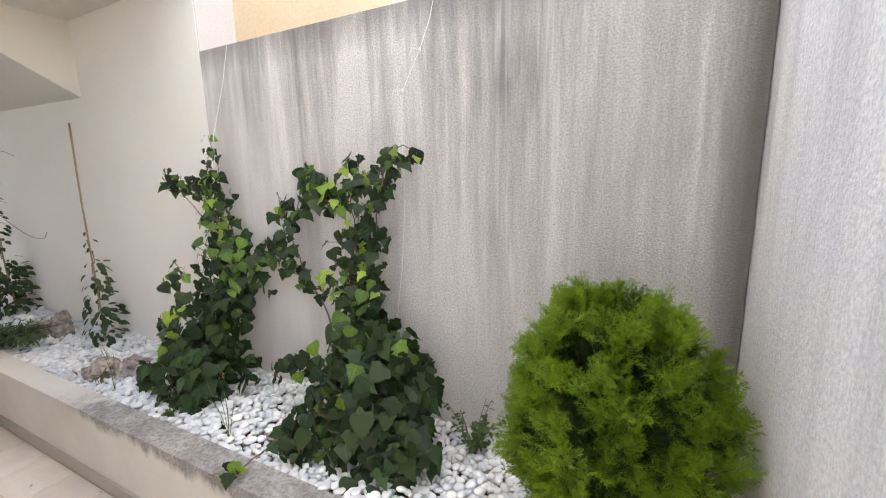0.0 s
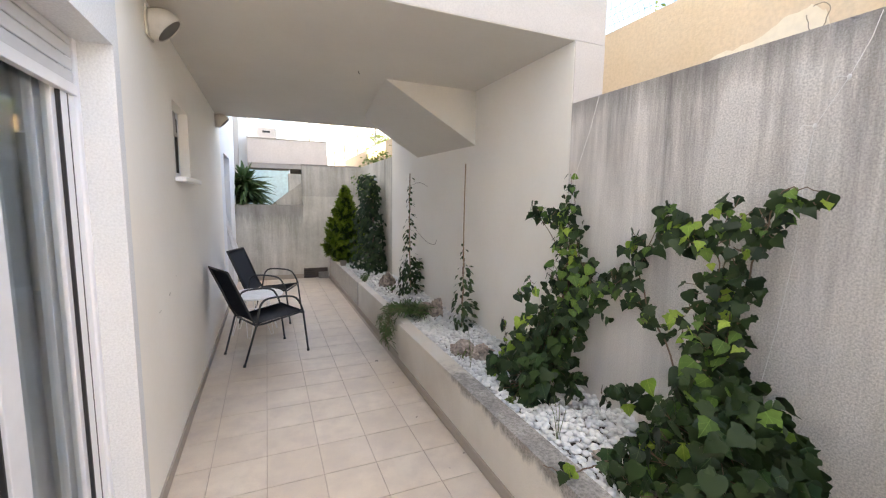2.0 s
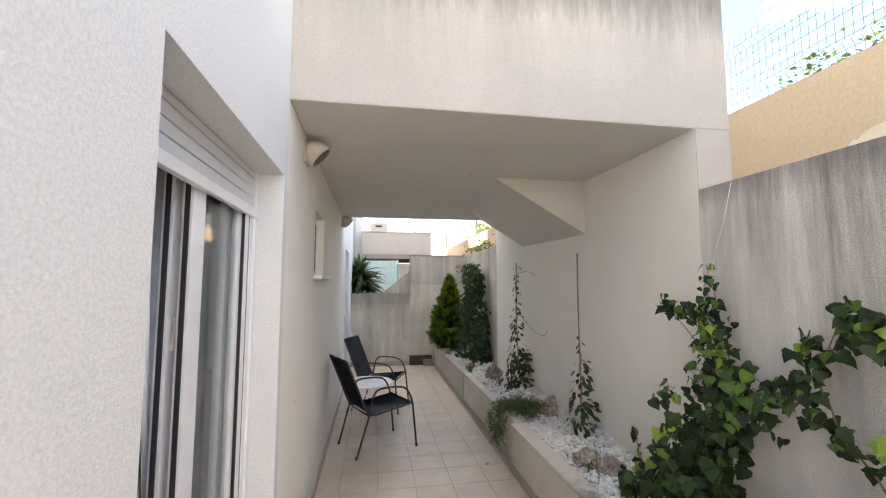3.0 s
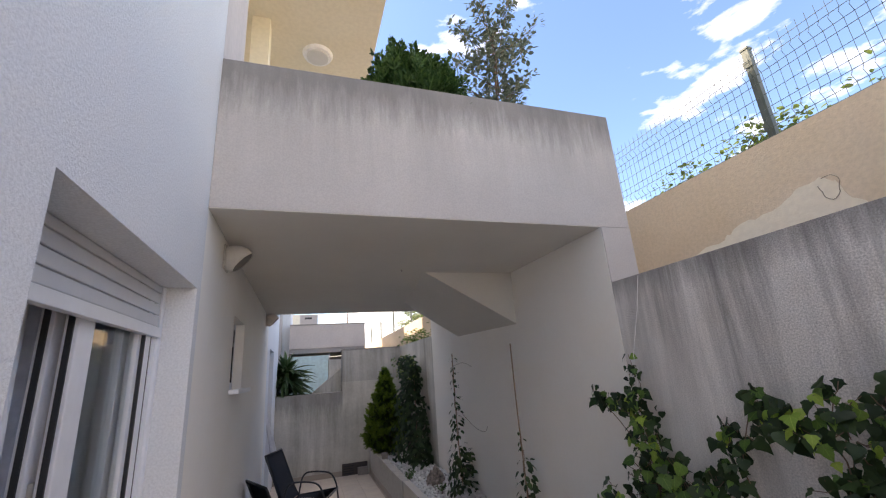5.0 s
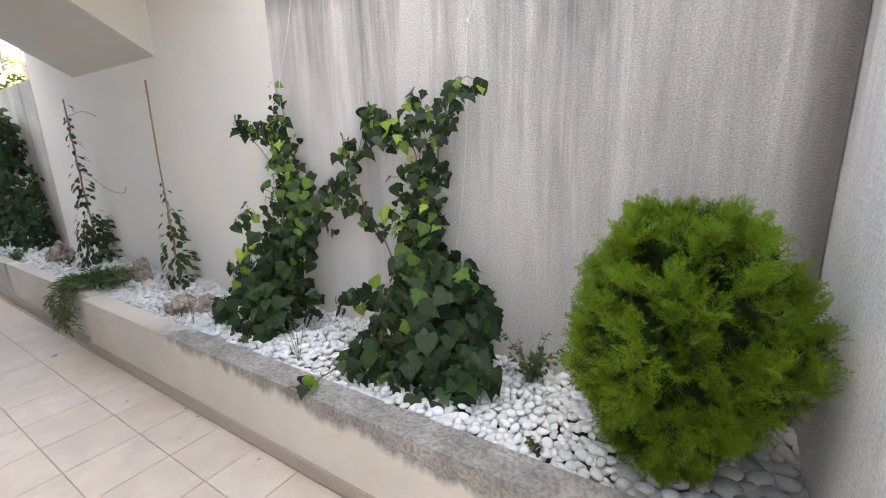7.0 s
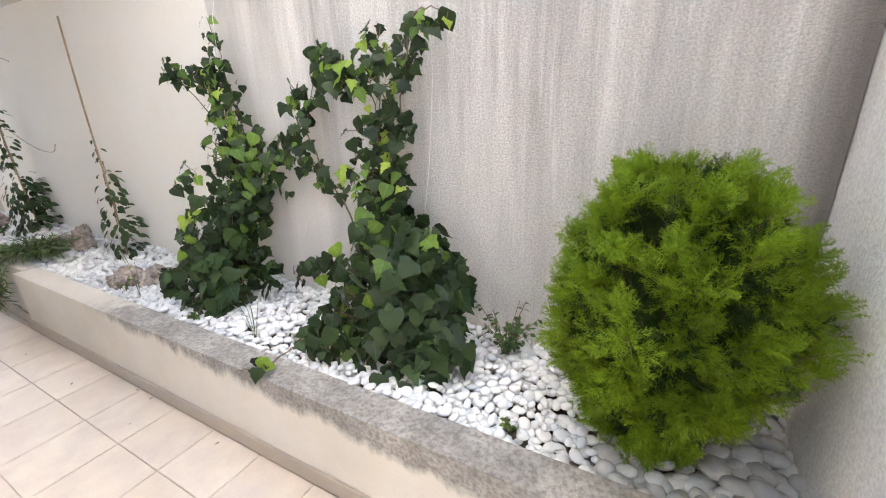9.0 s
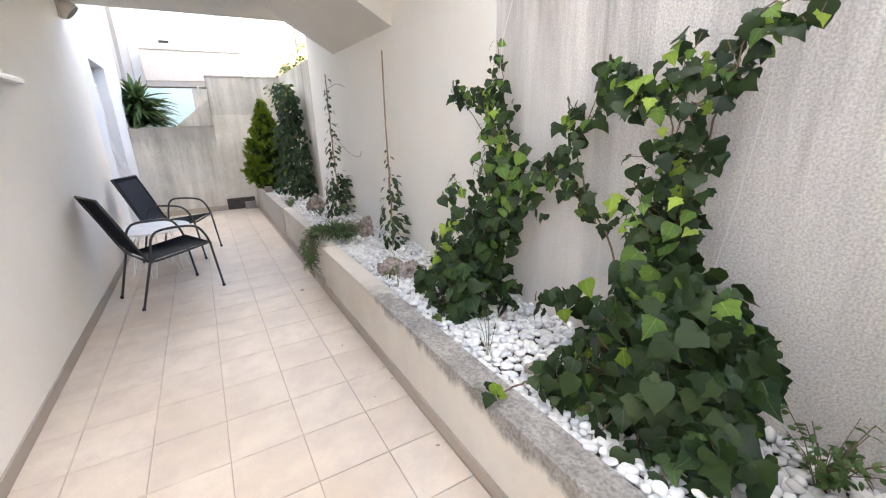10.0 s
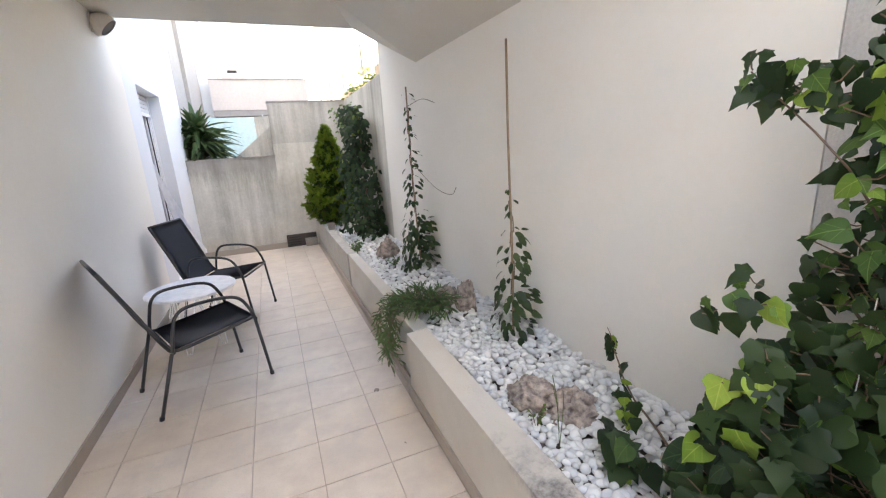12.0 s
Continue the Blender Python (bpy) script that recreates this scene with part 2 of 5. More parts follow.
M["alu"] = plain("white_aluminium", (0.80, 0.81, 0.84), 0.35, 0.0, 0.5, 0.03)
M["shutter"] = plain("roller_shutter_white", (0.66, 0.66, 0.66), 0.4, 0.0, 0.5, 0.03)
M["seal"] = plain("black_rubber_seal", (0.02, 0.02, 0.022), 0.6)
M["black_metal"] = plain("dark_painted_steel", (0.045, 0.045, 0.047), 0.38, 0.3)
M["white_metal"] = plain("white_painted_steel", (0.86, 0.86, 0.87), 0.3)
M["sill"] = plain("marble_sill", (0.66, 0.64, 0.62), 0.4, scale=6)
M["string"] = plain("white_cord", (0.75, 0.74, 0.72), 0.9)
M["cane"] = plain("cane_stick", (0.30, 0.21, 0.13), 0.75, scale=60)
M["stem"] = plain("woody_stem", (0.17, 0.11, 0.075), 0.85, scale=60)
M["fence"] = plain("green_painted_fence", (0.10, 0.12, 0.10), 0.5)
M["lamp"] = plain("cast_lamp_housing", (0.52, 0.49, 0.45), 0.55)
M["lamp_glass"] = plain("frosted_lamp_glass", (0.12, 0.11, 0.10), 0.6)
M["drain"] = plain("drain_block_brown", (0.07, 0.055, 0.05), 0.8, scale=20, relief=0.004)
M["rock"] = plain("pitted_limestone", (0.33, 0.27, 0.235), 0.95, vary=0.65, scale=26, relief=0.02)
M["curtain"] = plain("sheer_curtain", (0.80, 0.80, 0.90), 0.9)
M["window_dark"] = plain("dark_brown_window_frame", (0.06, 0.045, 0.04), 0.5)
M["blind_beige"] = plain("beige_grey_blind", (0.40, 0.37, 0.34), 0.5)
M["nose"] = plain("white_sill_edge", (0.84, 0.84, 0.84), 0.3, vary=0.03)
M["white_cloth"] = plain("white_curtain_cloth", (0.78, 0.79, 0.82), 0.9)
M["crack"] = plain("old_crack_filler", (0.30, 0.24, 0.18), 0.95)
M["teal"] = plain("frosted_green_glass", (0.50, 0.70, 0.72), 0.25)
M["pot"] = plain("weathered_clay_pot", (0.28, 0.24, 0.21), 0.9, relief=0.003)

m, b, n, l = mat_new("window_glass", 0.03, spec=0.5)
b.inputs["Base Color"].default_value = (0.9, 0.95, 0.95, 1)
b.inputs["Transmission Weight"].default_value = 1.0
b.inputs["IOR"].default_value = 1.2
M["glass"] = m


def tile_material():
    m, b, n, l = mat_new("beige_floor_tile", 0.42, spec=0.4)
    info = n.new("ShaderNodeObjectInfo")
    col = mix(n, l, info.outputs["Random"], (0.59, 0.49, 0.39), (0.67, 0.575, 0.47))
    cloud = noise_at(n, l, 3.2, detail=6)
    world_co = n.new("ShaderNodeNewGeometry")
    tx = n.new("ShaderNodeTexNoise")
    tx.inputs["Scale"].default_value = 2.2
    tx.inputs["Detail"].default_value = 7
    l.new(world_co.outputs["Position"], tx.inputs["Vector"])
    col = mix(n, l, span(n, l, tx.outputs["Fac"], 0.35, 0.7, 0.0, 0.6), col, (0.76, 0.67, 0.58))
    big = n.new("ShaderNodeTexNoise")
    big.inputs["Scale"].default_value = 5.5
    big.inputs["Detail"].default_value = 9
    big.inputs["Roughness"].default_value = 0.65
    l.new(world_co.outputs["Position"], big.inputs["Vector"])
    col = mix(n, l, span(n, l, big.outputs["Fac"], 0.42, 0.64, 0.0, 0.6), col, (0.53, 0.44, 0.385))
    col = mix(n, l, span(n, l, cloud, 0.3, 0.7, 0.0, 0.25), col, (0.43, 0.36, 0.30))
    sp = n.new("ShaderNodeTexNoise")
    sp.inputs["Scale"].default_value = 160
    l.new(world_co.outputs["Position"], sp.inputs["Vector"])
    col = mix(n, l, span(n, l, sp.outputs["Fac"], 0.55, 0.75, 0.0, 0.3), col, (0.36, 0.29, 0.24))
    l.new(col, b.inputs["Base Color"])
    l.new(span(n, l, tx.outputs["Fac"], 0.3, 0.7, 0.34, 0.55), b.inputs["Roughness"])
    return m


M["tile"] = tile_material()


# ---- mesh helpers ----
def mesh_object(name, verts, faces, material, parent=None, label="", smooth=False, kind=""):
    me = bpy.data.meshes.new(name)
    me.from_pydata([tuple(v) for v in verts], [], faces)
    me.materials.append(material)
    if smooth:
        me.polygons.foreach_set("use_smooth", [True] * len(me.polygons))
    me.update()
    ob = new(name, me)
    if parent:
        ob.parent = parent
    return tagged(ob, label, kind=kind)


def part(name, bm, material, parent, label="", smooth=False, kind=""):
    me = bpy.data.meshes.new(name)
    bmesh.ops.recalc_face_normals(bm, faces=bm.faces)
    bm.to_mesh(me)
    bm.free()
    me.materials.append(material)
    if smooth:
        me.polygons.foreach_set("use_smooth", [True] * len(me.polygons))
    ob = new(name, me)
    if parent:
        ob.parent = parent
    return tagged(ob, label, kind=kind)


def thing(name, at, label, category, group="", turn=0.0, kind=""):
    ob = new(name)
    ob.matrix_basis = pose(*at, 0, 0, turn)
    return tagged(ob, label, category, group, kind)


def add_box(bm, x0, x1, y0, y1, z0, z1, bevel=0.0):
    r = bmesh.ops.create_cube(bm, size=1.0, matrix=Matrix.Translation(((x0 + x1) / 2, (y0 + y1) / 2, (z0 + z1) / 2)) @ Matrix.Diagonal((x1 - x0, y1 - y0, z1 - z0, 1)))
    if bevel:
        edges = {e for v in r["verts"] for e in v.link_edges}
        bmesh.ops.bevel(bm, geom=list(edges), offset=bevel, segments=2, affect="EDGES", profile=0.5)


def box(name, x0, x1, y0, y1, z0, z1, material, parent=None, bevel=0.0, label="", kind=""):
    bm = bmesh.new()
    add_box(bm, x0, x1, y0, y1, z0, z1, bevel)
    return part(name, bm, material, parent, label, kind=kind)


def add_tube(bm, points, radius, sides=8, cap=True):
    """A round bar along points; radius is one number or one a point."""
    pts = [Vector(p) for p in points]
    radii = radius if isinstance(radius, (list, tuple)) else [radius] * len(pts)
    rings, side = [], None
    for i, p in enumerate(pts):
        way = (pts[min(i + 1, len(pts) - 1)] - pts[max(i - 1, 0)]).normalized()
        if side is None:
            side = way.orthogonal().normalized()
        side = (side - way * side.dot(way)).normalized()
        up = way.cross(side)
        rings.append([bm.verts.new(p + (side * math.cos(TAU * k / sides) + up * math.sin(TAU * k / sides)) * radii[i]) for k in range(sides)])
    for a, c in zip(rings, rings[1:]):
        for k in range(sides):
            bm.faces.new((a[k], a[(k + 1) % sides], c[(k + 1) % sides], c[k]))
    if cap:
        bm.faces.new(rings[0][::-1])
        bm.faces.new(rings[-1])


def tube(name, points, radius, material, parent=None, sides=8, label=""):
    bm = bmesh.new()
    add_tube(bm, points, radius, sides)
    return part(name, bm, material, parent, label, smooth=True)


def curve_points(points, steps=6):
    """A smooth line through points."""
    p = [Vector(q) for q in points]
    p = [p[0] * 2 - p[1]] + p + [p[-1] * 2 - p[-2]]
    out = []
    for i in range(1, len(p) - 2):
        for k in range(steps):
            t = k / steps
            out.append(0.5 * (2 * p[i] + (p[i + 1] - p[i - 1]) * t + (2 * p[i - 1] - 5 * p[i] + 4 * p[i + 1] - p[i + 2]) * t * t + (3 * p[i] - p[i - 1] - 3 * p[i + 1] + p[i + 2]) * t ** 3))
    return out + [p[-2]]


def wall_x(name, x0, x1, y0, y1, z0, z1, holes, material):
    """A wall between x0 and x1 with openings (y0, y1, z0, z1) that go through it; outer faces alone."""
    ys = sorted({y0, y1, *[h[0] for h in holes], *[h[1] for h in holes]})
    zs = sorted({z0, z1, *[h[2] for h in holes], *[h[3] for h in holes]})
    ys, zs = [y for y in ys if y0 <= y <= y1], [z for z in zs if z0 <= z <= z1]
    solid = lambda i, j: 0 <= i < len(ys) - 1 and 0 <= j < len(zs) - 1 and not any(
        h[0] < (ys[i] + ys[i + 1]) / 2 < h[1] and h[2] < (zs[j] + zs[j + 1]) / 2 < h[3] for h in holes)
    bm = bmesh.new()
    quad = lambda *v: bm.faces.new([bm.verts.new(p) for p in v])
    for i in range(len(ys) - 1):
        for j in range(len(zs) - 1):
            if not solid(i, j):
                continue
            a, c, d, e = ys[i], ys[i + 1], zs[j], zs[j + 1]
            for x in (x0, x1):
                quad((x, a, d), (x, c, d), (x, c, e), (x, a, e))
            if not solid(i - 1, j):
                quad((x0, a, d), (x1, a, d), (x1, a, e), (x0, a, e))
            if not solid(i + 1, j):
                quad((x0, c, d), (x1, c, d), (x1, c, e), (x0, c, e))
            if not solid(i, j - 1):
                quad((x0, a, d), (x1, a, d), (x1, c, d), (x0, c, d))
            if not solid(i, j + 1):
                quad((x0, a, e), (x1, a, e), (x1, c, e), (x0, c, e))
    bmesh.ops.remove_doubles(bm, verts=bm.verts, dist=0.0005)
    return part(name, bm, material, None, kind="structure")


def prism(name, profile, axis, a, b, material, parent=None, kind="structure", label=""):
    """A solid from an outline in the two other axes, between a and b along axis."""
    put = {"x": lambda u, v, w: (w, u, v), "y": lambda u, v, w: (u, w, v), "z": lambda u, v, w: (u, v, w)}[axis]
    bm = bmesh.new()
    lo = [bm.verts.new(put(u, v, a)) for u, v in profile]
    hi = [bm.verts.new(put(u, v, b)) for u, v in profile]
    bm.faces.new(lo)
    bm.faces.new(hi[::-1])
    for k in range(len(lo)):
        j = (k + 1) % len(lo)
        bm.faces.new((lo[k], lo[j], hi[j], hi[k]))
    return part(name, bm, material, parent, label, kind=kind)


# ---- structure ----
WEST, EAST, FRONT, FAR = -0.80, 1.60, 2.33, 8.82
SOFFIT, ROOF, PARAPET = 2.64, 2.84, 3.55
PASS_END, LIP = 6.50, 6.16
DOOR, WIN, DOOR2 = (1.08, 2.27, 0.03, 2.215), (3.40, 3.98, 1.74, 2.25), (6.92, 7.9, 0.03, 2.25)

# carried up out of view to 8.6 to shade courtyard and ochre wall
wall_x("wall_west", WEST - 0.28, WEST, -1.4, FRONT + 0.01, 0.0, 8.6, [DOOR], M["house_front"])
wall_x("wall_west_passage", WEST - 0.28, WEST, FRONT + 0.01, PASS_END, 0.0, SOFFIT, [WIN], M["passage"])
wall_x("wall_west_far", WEST - 0.28, WEST, PASS_END, 9.2, 0.0, 5.2, [DOOR2], M["smooth_front"])
box("wall_east", EAST, EAST + 0.2, -0.235, FRONT, 0.0, 2.25, M["grey_wall"], kind="structure")
box("wall_east_passage", EAST, EAST + 0.2, FRONT + 0.004, PASS_END, 0.0, SOFFIT, M["passage"], kind="structure")
box("wall_east_far", EAST, EAST + 0.2, PASS_END, FAR + 0.2, 0.0, 2.29, M["far_wall"], kind="structure")
box("wall_south_pier", 0.42, EAST + 0.2, -0.6, -0.238, 0.0, 3.0, M["side_wall"], kind="structure")
# unseen walls of the court behind, left open to sun for bounced light
box("bounce_wall_east", EAST, EAST + 0.2, -7.2, -0.602, 0.0, 3.0, M["side_wall"], kind="structure")
box("wall_south", -5.0, EAST + 0.2, -7.4, -7.202, 0.0, 2.0, M["side_wall"], kind="structure")

# the bridge over the passage: parapet, slab, cheek beside the east wall
box("bridge_parapet", WEST + 0.002, EAST + 0.245, FRONT, FRONT + 0.18, SOFFIT + 0.004, PARAPET, M["parapet"], kind="structure")
box("bridge_cheek", EAST + 0.003, EAST + 0.245, FRONT - 0.002, FRONT + 0.18, 2.25, SOFFIT, M["parapet"], kind="structure")
box("bridge_parapet_east", EAST, EAST + 0.2, FRONT + 0.18, PASS_END, SOFFIT, PARAPET, M["parapet"], kind="structure")
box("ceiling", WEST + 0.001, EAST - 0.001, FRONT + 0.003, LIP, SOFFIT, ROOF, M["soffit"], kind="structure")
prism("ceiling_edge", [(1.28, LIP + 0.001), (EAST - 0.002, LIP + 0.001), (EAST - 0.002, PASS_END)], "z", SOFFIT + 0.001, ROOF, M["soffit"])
# underside of the stair that crosses above the passage
bm = bmesh.new()
SV = [(0.72, 3.68, SOFFIT), (1.6, 3.68, SOFFIT), (1.6, 3.68, 2.14), (1.6, 5.3, 2.17), (1.6, PASS_END, 2.62), (1.28, LIP, SOFFIT), (0.9, 5.3, SOFFIT)]
vs = [bm.verts.new(v) for v in SV]
for f in ((0, 2, 1), (0, 3, 2), (0, 6, 3), (6, 5, 3), (5, 4, 3), (1, 2, 3), (1, 3, 4), (0, 1, 6), (1, 5, 6), (1, 4, 5)):
    bm.faces.new([vs[k] for k in f])
bmesh.ops.recalc_face_normals(bm, faces=bm.faces)
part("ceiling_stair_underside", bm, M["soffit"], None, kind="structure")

# end wall with a step in its top
prism("wall_north", [(WEST, 0), (EAST, 0), (EAST, 1.66), (0.42, 1.66), (0.42, 1.47), (WEST, 1.47)], "y", FAR, FAR + 0.2, M["far_wall"])
box("wall_north_low", WEST, 0.42, FAR - 0.014, FAR - 0.0005, 0.0, 1.469, M["far_low"], kind="structure")
box("wall_north_upper", 0.42, EAST, FAR + 0.006, FAR + 0.2, 1.661, 2.27, M["far_band"], kind="structure")
box("wall_north_coping", 0.412, EAST, FAR - 0.004, FAR + 0.21, 2.271, 2.295, M["kerb_top"], kind="structure")
box("wall_north_low_coping", WEST, 0.425, FAR - 0.024, FAR + 0.21, 1.4705, 1.485, M["kerb_top"], kind="structure")

# floor
box("floor", WEST - 0.3, EAST + 0.1, -4.1, FAR + 0.01, -0.12, -0.006, M["grout"], kind="structure")
box("ground", -60, 80, -60, 90, -0.3, -0.13, M["earth"], kind="structure")

# planter kerb: the far stretch stands a little further in
box("planter_kerb", 0.90, 1.03, -0.236, 3.86, 0.0, 0.405, M["planter"], kind="structure")
box("planter_kerb_far", 0.945, 1.035, 3.862, 6.0, 0.0, 0.41, M["planter"], kind="structure")
box("planter_kerb_end", 0.93, 1.035, 6.002, FAR, 0.0, 0.412, M["planter_worn"], kind="structure")
box("planter_soil", 1.036, EAST, -0.237, FAR, 0.0, 0.36, M["soil"], kind="structure")
box("skirting_east", 0.885, 0.899, -0.236, 3.87, 0.0, 0.07, M["skirting"], kind="structure")
box("skirting_east_far", 0.918, 0.9295, 3.872, FAR - 0.012, 0.0, 0.07, M["skirting"], kind="structure")
box("skirting_west", WEST, WEST + 0.012, DOOR[1] + 0.02, 6.9, 0.0, 0.075, M["skirting"], kind="structure")
box("skirting_north", WEST + 0.012, 0.42, FAR - 0.028, FAR - 0.0145, 0.0, 0.09, M["skirting"], kind="structure")

# unseen paving added in the sun to throw light into the courtyard
box("paving_behind", -5.0, EAST, -7.2, -4.101, -0.12, -0.002, M["tile"], kind="structure")
box("paving_behind_west", -5.0, WEST - 0.301, -4.1, -1.402, -0.12, -0.002, M["tile"], kind="structure")
# ochre boundary wall beyond
box("boundary_wall", 2.5, 2.75, -12, 30, 0.0, 3.06, M["yellow"], kind="structure")

# ---- foliage materials ----
def leaf_material(name, dark, light, rough=0.45, through_light=0.25, veins=False, island=False):
    m, b, n, l = mat_new(name, rough, spec=0.24)
    if island:
        src = n.new("ShaderNodeNewGeometry").outputs["Random Per Island"]
    else:
        src = n.new("ShaderNodeObjectInfo").outputs["Random"]
        src = maths(n, l, "MULTIPLY", src, src)
    col = mix(n, l, src, dark, light)
    f = noise_at(n, l, 3.0, detail=4)
    col = mix(n, l, span(n, l, f, 0.35, 0.7, 0.0, 0.35), col, tuple(c * 0.55 for c in dark))
    if veins:
        co = n.new("ShaderNodeTexCoord")
        sp = n.new("ShaderNodeSeparateXYZ")
        l.new(co.outputs["Object"], sp.inputs[0])
        ax = maths(n, l, "ABSOLUTE", sp.outputs["X"])
        rib = span(n, l, ax, 0.006, 0.024, 0.32, 0.0)
        slant = maths(n, l, "ABSOLUTE", maths(n, l, "SUBTRACT", maths(n, l, "MULTIPLY", ax, 1.1), maths(n, l, "SUBTRACT", sp.outputs["Y"], 0.04)))
        side = span(n, l, slant, 0.005, 0.022, 0.2, 0.0)
        slant2 = maths(n, l, "ABSOLUTE", maths(n, l, "SUBTRACT", maths(n, l, "MULTIPLY", ax, 1.1), maths(n, l, "SUBTRACT", sp.outputs["Y"], 0.38)))
        side2 = span(n, l, slant2, 0.005, 0.018, 0.14, 0.0)
        vein = maths(n, l, "MAXIMUM", rib, maths(n, l, "MAXIMUM", side, side2))
        col = mix(n, l, vein, col, tuple(min(1.0, c * 2.4 + 0.02) for c in light))
    l.new(col, b.inputs["Base Color"])
    tr = n.new("ShaderNodeBsdfTranslucent")
    l.new(mix(n, l, 0.6, col, tuple(min(1, c * 1.8) for c in light)), tr.inputs["Color"])
    ms = n.new("ShaderNodeMixShader")
    ms.inputs[0].default_value = through_light
    out = n["Material Output"]
    l.new(b.outputs["BSDF"], ms.inputs[1])
    l.new(tr.outputs["BSDF"], ms.inputs[2])
    l.new(ms.outputs["Shader"], out.inputs["Surface"])
    return m


M["ivy"] = leaf_material("ivy_leaf", (0.045, 0.105, 0.025), (0.17, 0.30, 0.06), 0.45, 0.26, veins=True)
M["ivy_deep"] = leaf_material("ivy_dark_leaf", (0.016, 0.040, 0.018), (0.055, 0.115, 0.035), 0.36, 0.12, veins=True)
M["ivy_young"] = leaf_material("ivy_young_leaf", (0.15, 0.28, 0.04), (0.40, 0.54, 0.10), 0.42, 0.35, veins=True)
# near-black green that paints in the shade inside the ivy
M["ivy_shaded"] = leaf_material("ivy_shaded_leaf", (0.010, 0.024, 0.009), (0.036, 0.070, 0.020), 0.42, 0.15, island=True)
M["thuja"] = leaf_material("conifer_spray", (0.05, 0.12, 0.010), (0.27, 0.40, 0.030), 0.6, 0.3, island=True)
# darker copy of the spray green, shade of the shrub's inside as colour
M["thuja_shaded"] = leaf_material("conifer_shaded_spray", (0.018, 0.036, 0.008), (0.05, 0.09, 0.012), 0.7, 0.1, island=True)
M["conifer_dark"] = leaf_material("far_conifer_spray", (0.06, 0.115, 0.010), (0.19, 0.28, 0.03), 0.6, 0.25, island=True)
M["jasmine"] = leaf_material("small_climber_leaf", (0.02, 0.038, 0.018), (0.065, 0.105, 0.035), 0.4, 0.2, island=True)
M["gloss_leaf"] = leaf_material("glossy_climber_leaf", (0.007, 0.020, 0.008), (0.038, 0.075, 0.025), 0.6, 0.08, island=True)
M["rosemary"] = leaf_material("narrow_grey_green_leaf", (0.05, 0.10, 0.035), (0.12, 0.20, 0.07), 0.55, 0.2, island=True)
M["strap"] = leaf_material("strap_leaf", (0.025, 0.055, 0.022), (0.10, 0.17, 0.06), 0.4, 0.15, island=True)
M["juniper"] = leaf_material("juniper_needles", (0.025, 0.065, 0.018), (0.07, 0.14, 0.035), 0.6, 0.15, island=True)
M["olive"] = leaf_material("olive_leaf", (0.07, 0.09, 0.06), (0.19, 0.22, 0.15), 0.5, 0.2, island=True)
M["weed"] = leaf_material("hedge_leaf", (0.05, 0.095, 0.022), (0.14, 0.20, 0.05), 0.5, 0.3, island=True)

m, b, n, l = mat_new("white_marble_pebble", 0.6, spec=0.35)
isl = n.new("ShaderNodeNewGeometry").outputs["Random Per Island"]
l.new(mix(n, l, span(n, l, noise_at(n, l, 60, detail=4), 0.4, 0.75, 0.0, 0.3), mix(n, l, isl, (0.62, 0.62, 0.62), (0.86, 0.855, 0.84)), (0.55, 0.54, 0.52)), b.inputs["Base Color"])
M["pebble"] = m
m, b, n, l = mat_new("grey_dusty_pebble", 0.8, spec=0.25)
isl = n.new("ShaderNodeNewGeometry").outputs["Random Per Island"]
l.new(mix(n, l, span(n, l, noise_at(n, l, 40, detail=4), 0.3, 0.7, 0.0, 0.5), mix(n, l, isl, (0.40, 0.40, 0.39), (0.66, 0.66, 0.65)), (0.33, 0.31, 0.29)), b.inputs["Base Color"])
M["pebble_grey"] = m


def sling_material():
    m, b, n, l = mat_new("dark_woven_sling", 0.75, spec=0.3)
    co = n.new("ShaderNodeTexCoord")
    wv = n.new("ShaderNodeTexWave")
    wv.inputs["Scale"].default_value = 120
    wv.inputs["Distortion"].default_value = 0.3
    l.new(co.outputs["Object"], wv.inputs["Vector"])
    l.new(mix(n, l, span(n, l, wv.outputs["Fac"], 0.3, 0.8), (0.013, 0.015, 0.022), (0.034, 0.039, 0.052)), b.inputs["Base Color"])
    bump(n, l, b, wv.outputs["Fac"], 0.4, 0.001)
    return m


M["sling"] = sling_material()


# ---- leaf and spray shapes: (points, faces) ----
def leaf_shape(half, fold=0.18, droop=0.25, wave=0.0):
    """A folded leaf, 1 long, from half its outline; the rib runs along y."""
    if len(half) > 6:
        half = [tuple(p)[:2] for p in curve_points([(u, v, 0) for u, v in half], 2)]
        half[0], half[-1] = (0.0, half[0][1]), (0.0, half[-1][1])
    pts, faces = [], []
    for i, (u, v) in enumerate(half):
        zr = -droop * v * v
        ed = zr + fold * abs(u) + wave * math.sin(9 * v + 2)
        pts += [(0, v, zr), (u, v, ed), (-u, v, ed)]
        if i:
            a, c = 3 * (i - 1), 3 * i
            faces += [(a, a + 1, c + 1, c), (a, c, c + 2, a + 2)]
    return np.array(pts, float), faces


